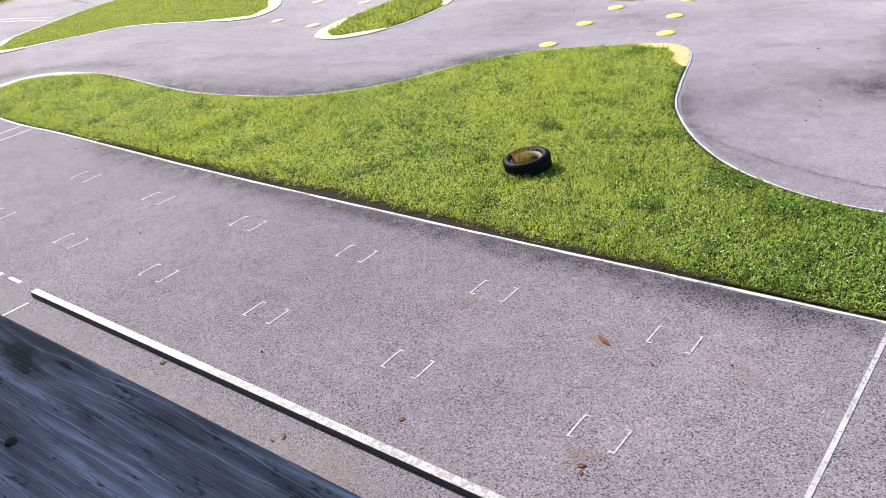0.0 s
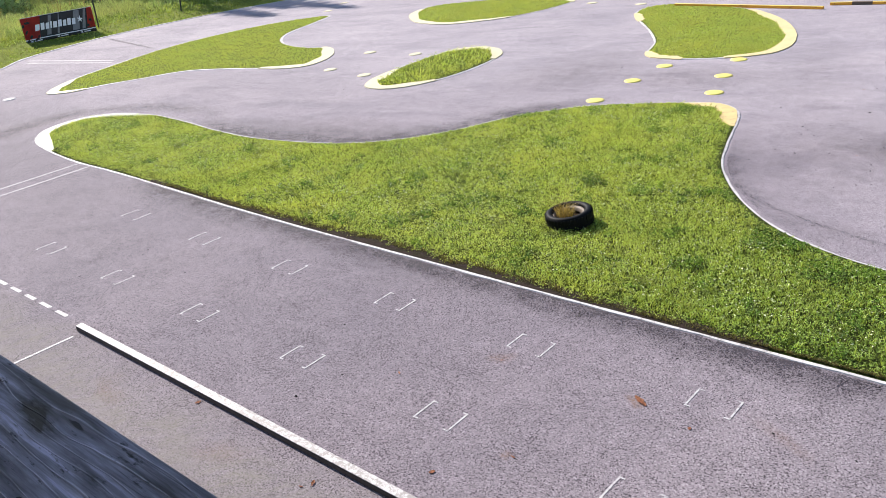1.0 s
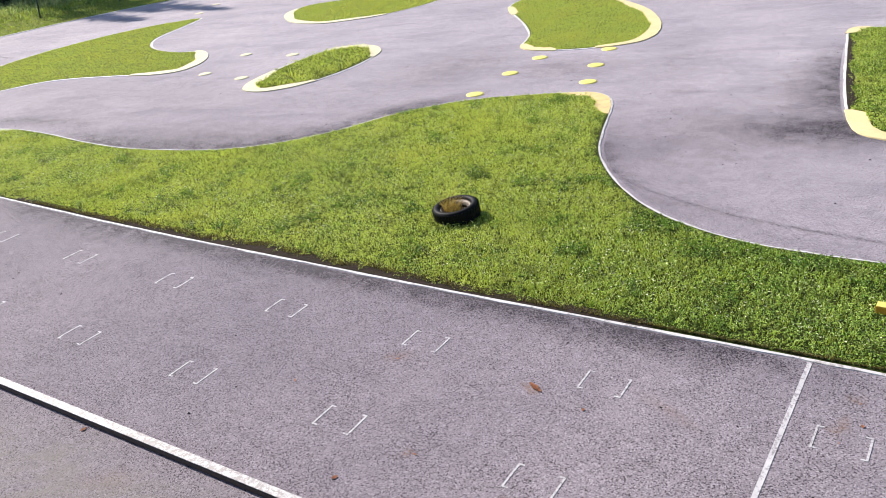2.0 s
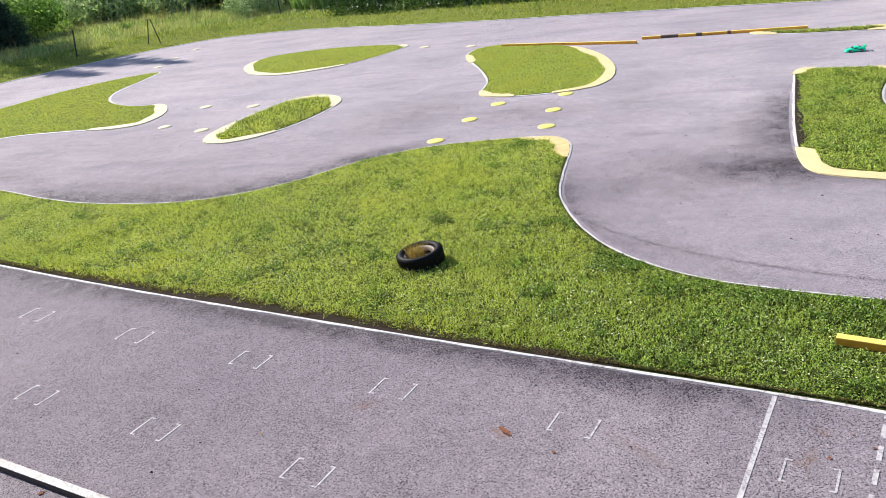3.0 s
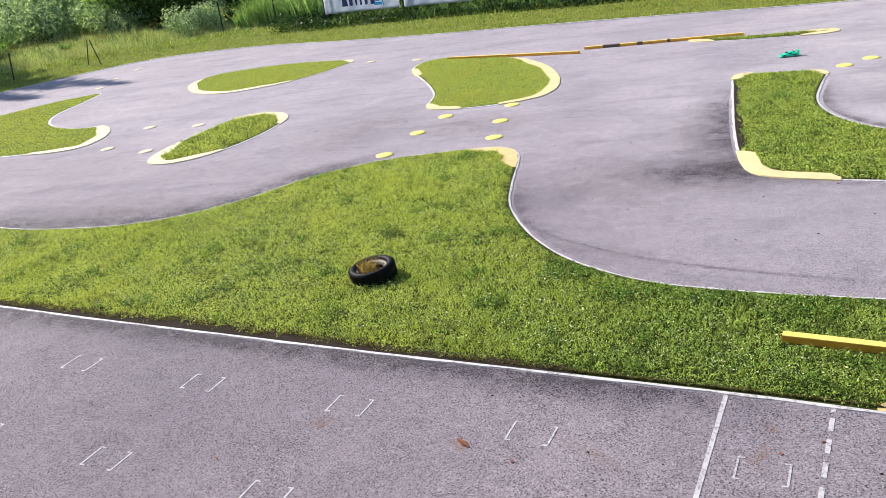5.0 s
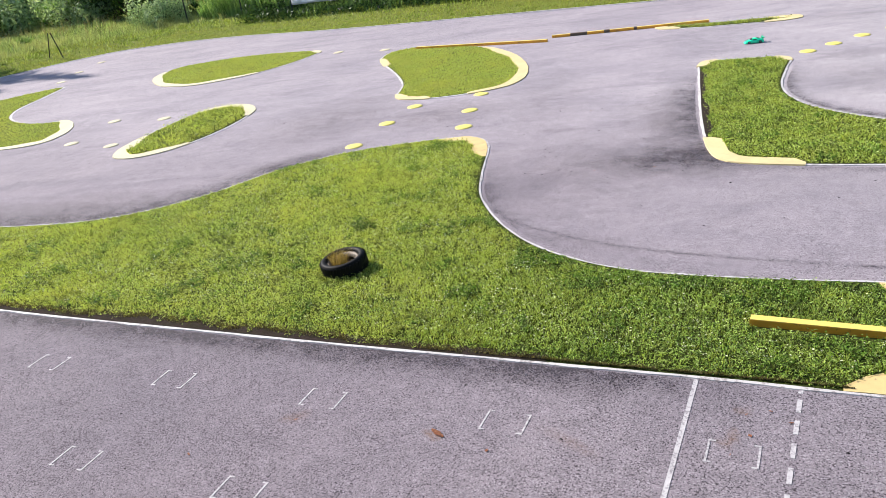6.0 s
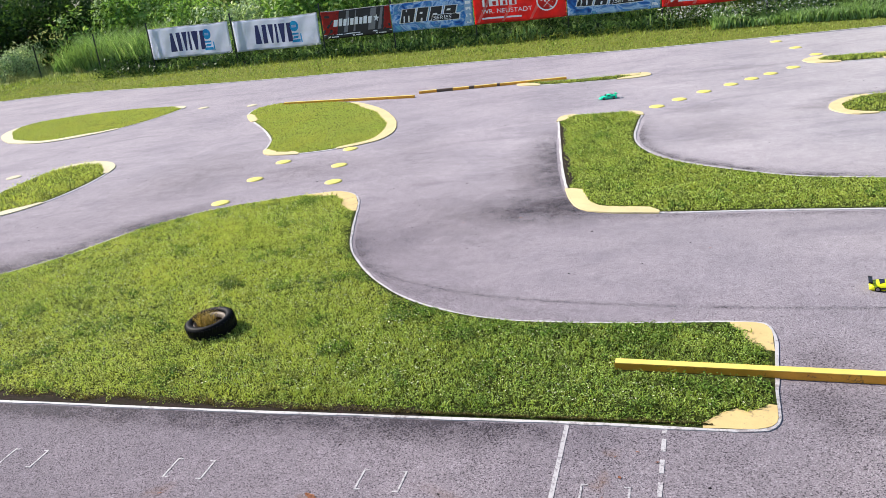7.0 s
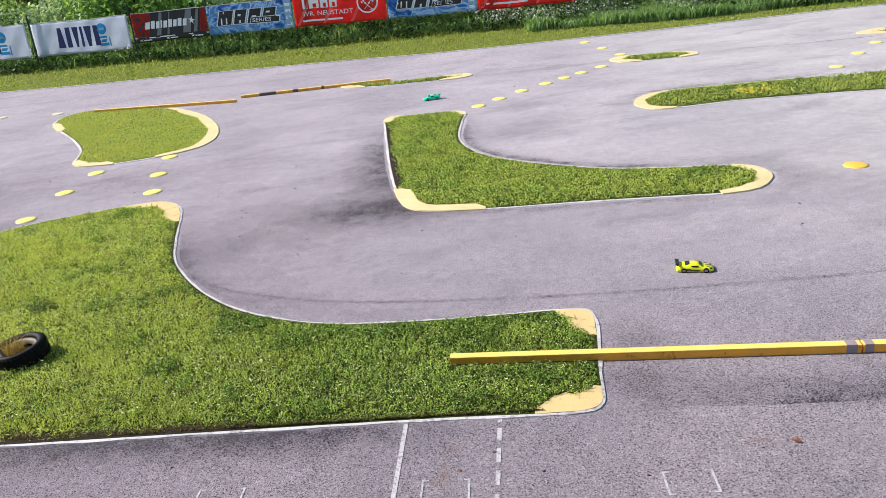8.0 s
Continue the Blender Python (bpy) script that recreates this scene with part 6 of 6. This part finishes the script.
def bush(name, h, wide, seed, mat, n, leaf, label, category):
    r = np.random.default_rng(seed)
    root = new(name)
    blobs = []
    for k in range(11):
        a = r.uniform(0, 6.28)
        d = wide * 0.5 * math.sqrt(r.uniform(0, 1))
        z = h * r.uniform(0.25, 0.72)
        rr = wide * r.uniform(0.19, 0.33)
        blobs.append((d * math.cos(a), d * math.sin(a), z, rr, min(rr * 1.1, h - z), 1 / 11))
    bm = bmesh.new()
    for k in range(7):
        cx, cy, cz = blobs[k][:3]
        v = Vector((cx, cy, cz))
        bmesh.ops.create_cone(bm, cap_ends=True, segments=7, radius1=0.05 * h / 3 + 0.02, radius2=0.012, depth=v.length,
                              matrix=Matrix.Translation(v / 2) @ v.to_track_quat("Z", "Y").to_matrix().to_4x4())
    part("stems", bm, BARK, root)
    at, way = crown_points(n, blobs, seed)
    leaves("crown", at, leaf, mat, root, "", 0.0, way)
    return tagged(root, label, category, category + "s behind the fence")


def conifer(x, y, h, wide, seed, foot=0.15, label="dark conifer with branches down to the ground", thick=260):
    r = np.random.default_rng(seed)
    root = new("conifer")
    part("trunk", tube(0.16, 0.03, h, 9), BARK, root)
    pts = []
    bm = bmesh.new()
    for k in range(90):
        z = foot + (h - foot - 0.25) * (k / 90)
        ln = wide * (1 - z / h) ** 0.8 * r.uniform(0.7, 1.1) + 0.15
        a = k * 2.4 + r.uniform(-0.4, 0.4)
        d = Vector((math.cos(a), math.sin(a), -0.12))
        m = Matrix.Translation(Vector((0, 0, z)) + d * ln / 2) @ d.to_track_quat("Z", "Y").to_matrix().to_4x4()
        bmesh.ops.create_cone(bm, cap_ends=True, segments=5, radius1=0.03, radius2=0.006, depth=ln, matrix=m)
        many = int(thick * (1 - 0.72 * z / h))
        t = r.uniform(0.1, 1.0, many)
        p = np.array([0, 0, z]) + np.outer(t * ln, np.array(d)) + r.normal(size=(many, 3)) * np.array([0.16, 0.16, 0.10])
        pts.append(p)
    part("limbs", bm, BARK, root)
    p = np.vstack(pts)
    leaves("needles", p[p[:, 2] > 0.03], 0.075, NEEDLE, root)
    root.location = (x, y, float(bank([(x, y)])[0]) - 0.03)
    return tagged(root, label, "tree", "trees behind the fence")


# three unseen trees, added to throw the tree shadow onto the far bend
conifer(-44.6, 21.7, 16.6, 2.9, 4, 4.5, "unseen tall conifer with a bare lower trunk, placed for its shadow")
conifer(-45.2, 19.2, 15.0, 2.9, 9, 4.2, "unseen tall conifer with a bare lower trunk, placed for its shadow")
conifer(-47.5, 21.4, 16.0, 2.9, 8, 4.4, "unseen tall conifer with a bare lower trunk, placed for its shadow")
conifer(-39.3, 19.8, 3.0, 1.9, 5, 0.1, thick=420)
conifer(-40.4, 18.2, 3.3, 2.2, 6, 0.1, thick=420)
conifer(-40.0, 16.2, 2.9, 2.2, 7, 0.1, thick=420)
kinds = [bush("bush", 3.2, 4.2, 11, LEAF, 6500, 0.10, "rounded leafy green bush behind the fence", "bush"),
         bush("bush", 2.6, 3.6, 12, PALE_LEAF, 6500, 0.095, "pale willow-like bush behind the fence", "bush"),
         bush("bush", 4.2, 4.8, 13, LEAF, 8000, 0.11, "tall dense green bush behind the fence", "bush"),
         bush("bush", 4.4, 4.6, 14, SHADED_LEAF, 8000, 0.11, "bush with leaves coloured dark for the shaded hollow behind the meadow", "bush")]
trees = [bush("tree", 8.5, 7.5, 21, LEAF, 8000, 0.175, "broad leafy tree behind the meadow", "tree"),
         bush("tree", 10.0, 8.5, 22, PALE_LEAF, 8000, 0.19, "tall pale leafy tree behind the meadow", "tree")]


def stand_at(ob, x, y, turn, size, used=set()):
    m = pose(x, y, float(bank([(x, y)])[0]) - 0.04, 0, 0, turn) @ Matrix.Diagonal((size, size, size, 1))
    if ob.name in used:
        o = copy_thing(ob, m)
        o.scale = (size, size, size)
    else:
        used.add(ob.name)
        ob.matrix_basis = m


R2 = random.Random(5)
stand_at(trees[0], -52.0, 20.0, 40, 1.1)
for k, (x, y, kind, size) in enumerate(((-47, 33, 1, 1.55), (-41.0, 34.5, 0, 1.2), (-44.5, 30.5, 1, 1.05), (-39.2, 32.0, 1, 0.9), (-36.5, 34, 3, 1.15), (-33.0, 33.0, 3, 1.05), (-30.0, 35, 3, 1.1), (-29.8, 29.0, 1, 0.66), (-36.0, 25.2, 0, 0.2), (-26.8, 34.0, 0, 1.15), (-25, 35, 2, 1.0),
                                        (-22, 34, 0, 1.15), (-18.5, 33.2, 1, 1.1), (-15, 34, 2, 1.0), (-12, 33.0, 0, 1.1), (-8.5, 33.6, 1, 1.1), (-5, 33.4, 0, 1.1), (-1.5, 34, 2, 1.0),
                                        (2, 33.2, 0, 1.05), (6, 33.8, 1, 1.1), (10, 33, 0, 1.1), (14, 34, 2, 1.0), (18, 33.5, 0, 1.2), (23, 34, 2, 1.1), (-44, 24, 0, 1.0), (-47, 18, 2, 1.0), (-45, 11, 1, 1.1), (-43, 5, 0, 1.1), (-49, 25, 2, 1.2))):
    stand_at(kinds[kind], x, y, R2.uniform(0, 360), size * R2.uniform(0.92, 1.08))
for k in range(24):
    x = -66 + 4.6 * k
    stand_at(trees[k % 2], x + R2.uniform(-1, 1), 47 + R2.uniform(-2, 5) + max(0, (-38 - x)) * 0.25, R2.uniform(0, 360), R2.uniform(0.8, 1.15))
for k in range(6):
    stand_at(trees[k % 2], -72 + R2.uniform(-2, 2), 30 - 7.0 * k, R2.uniform(0, 360), R2.uniform(0.8, 1.1))
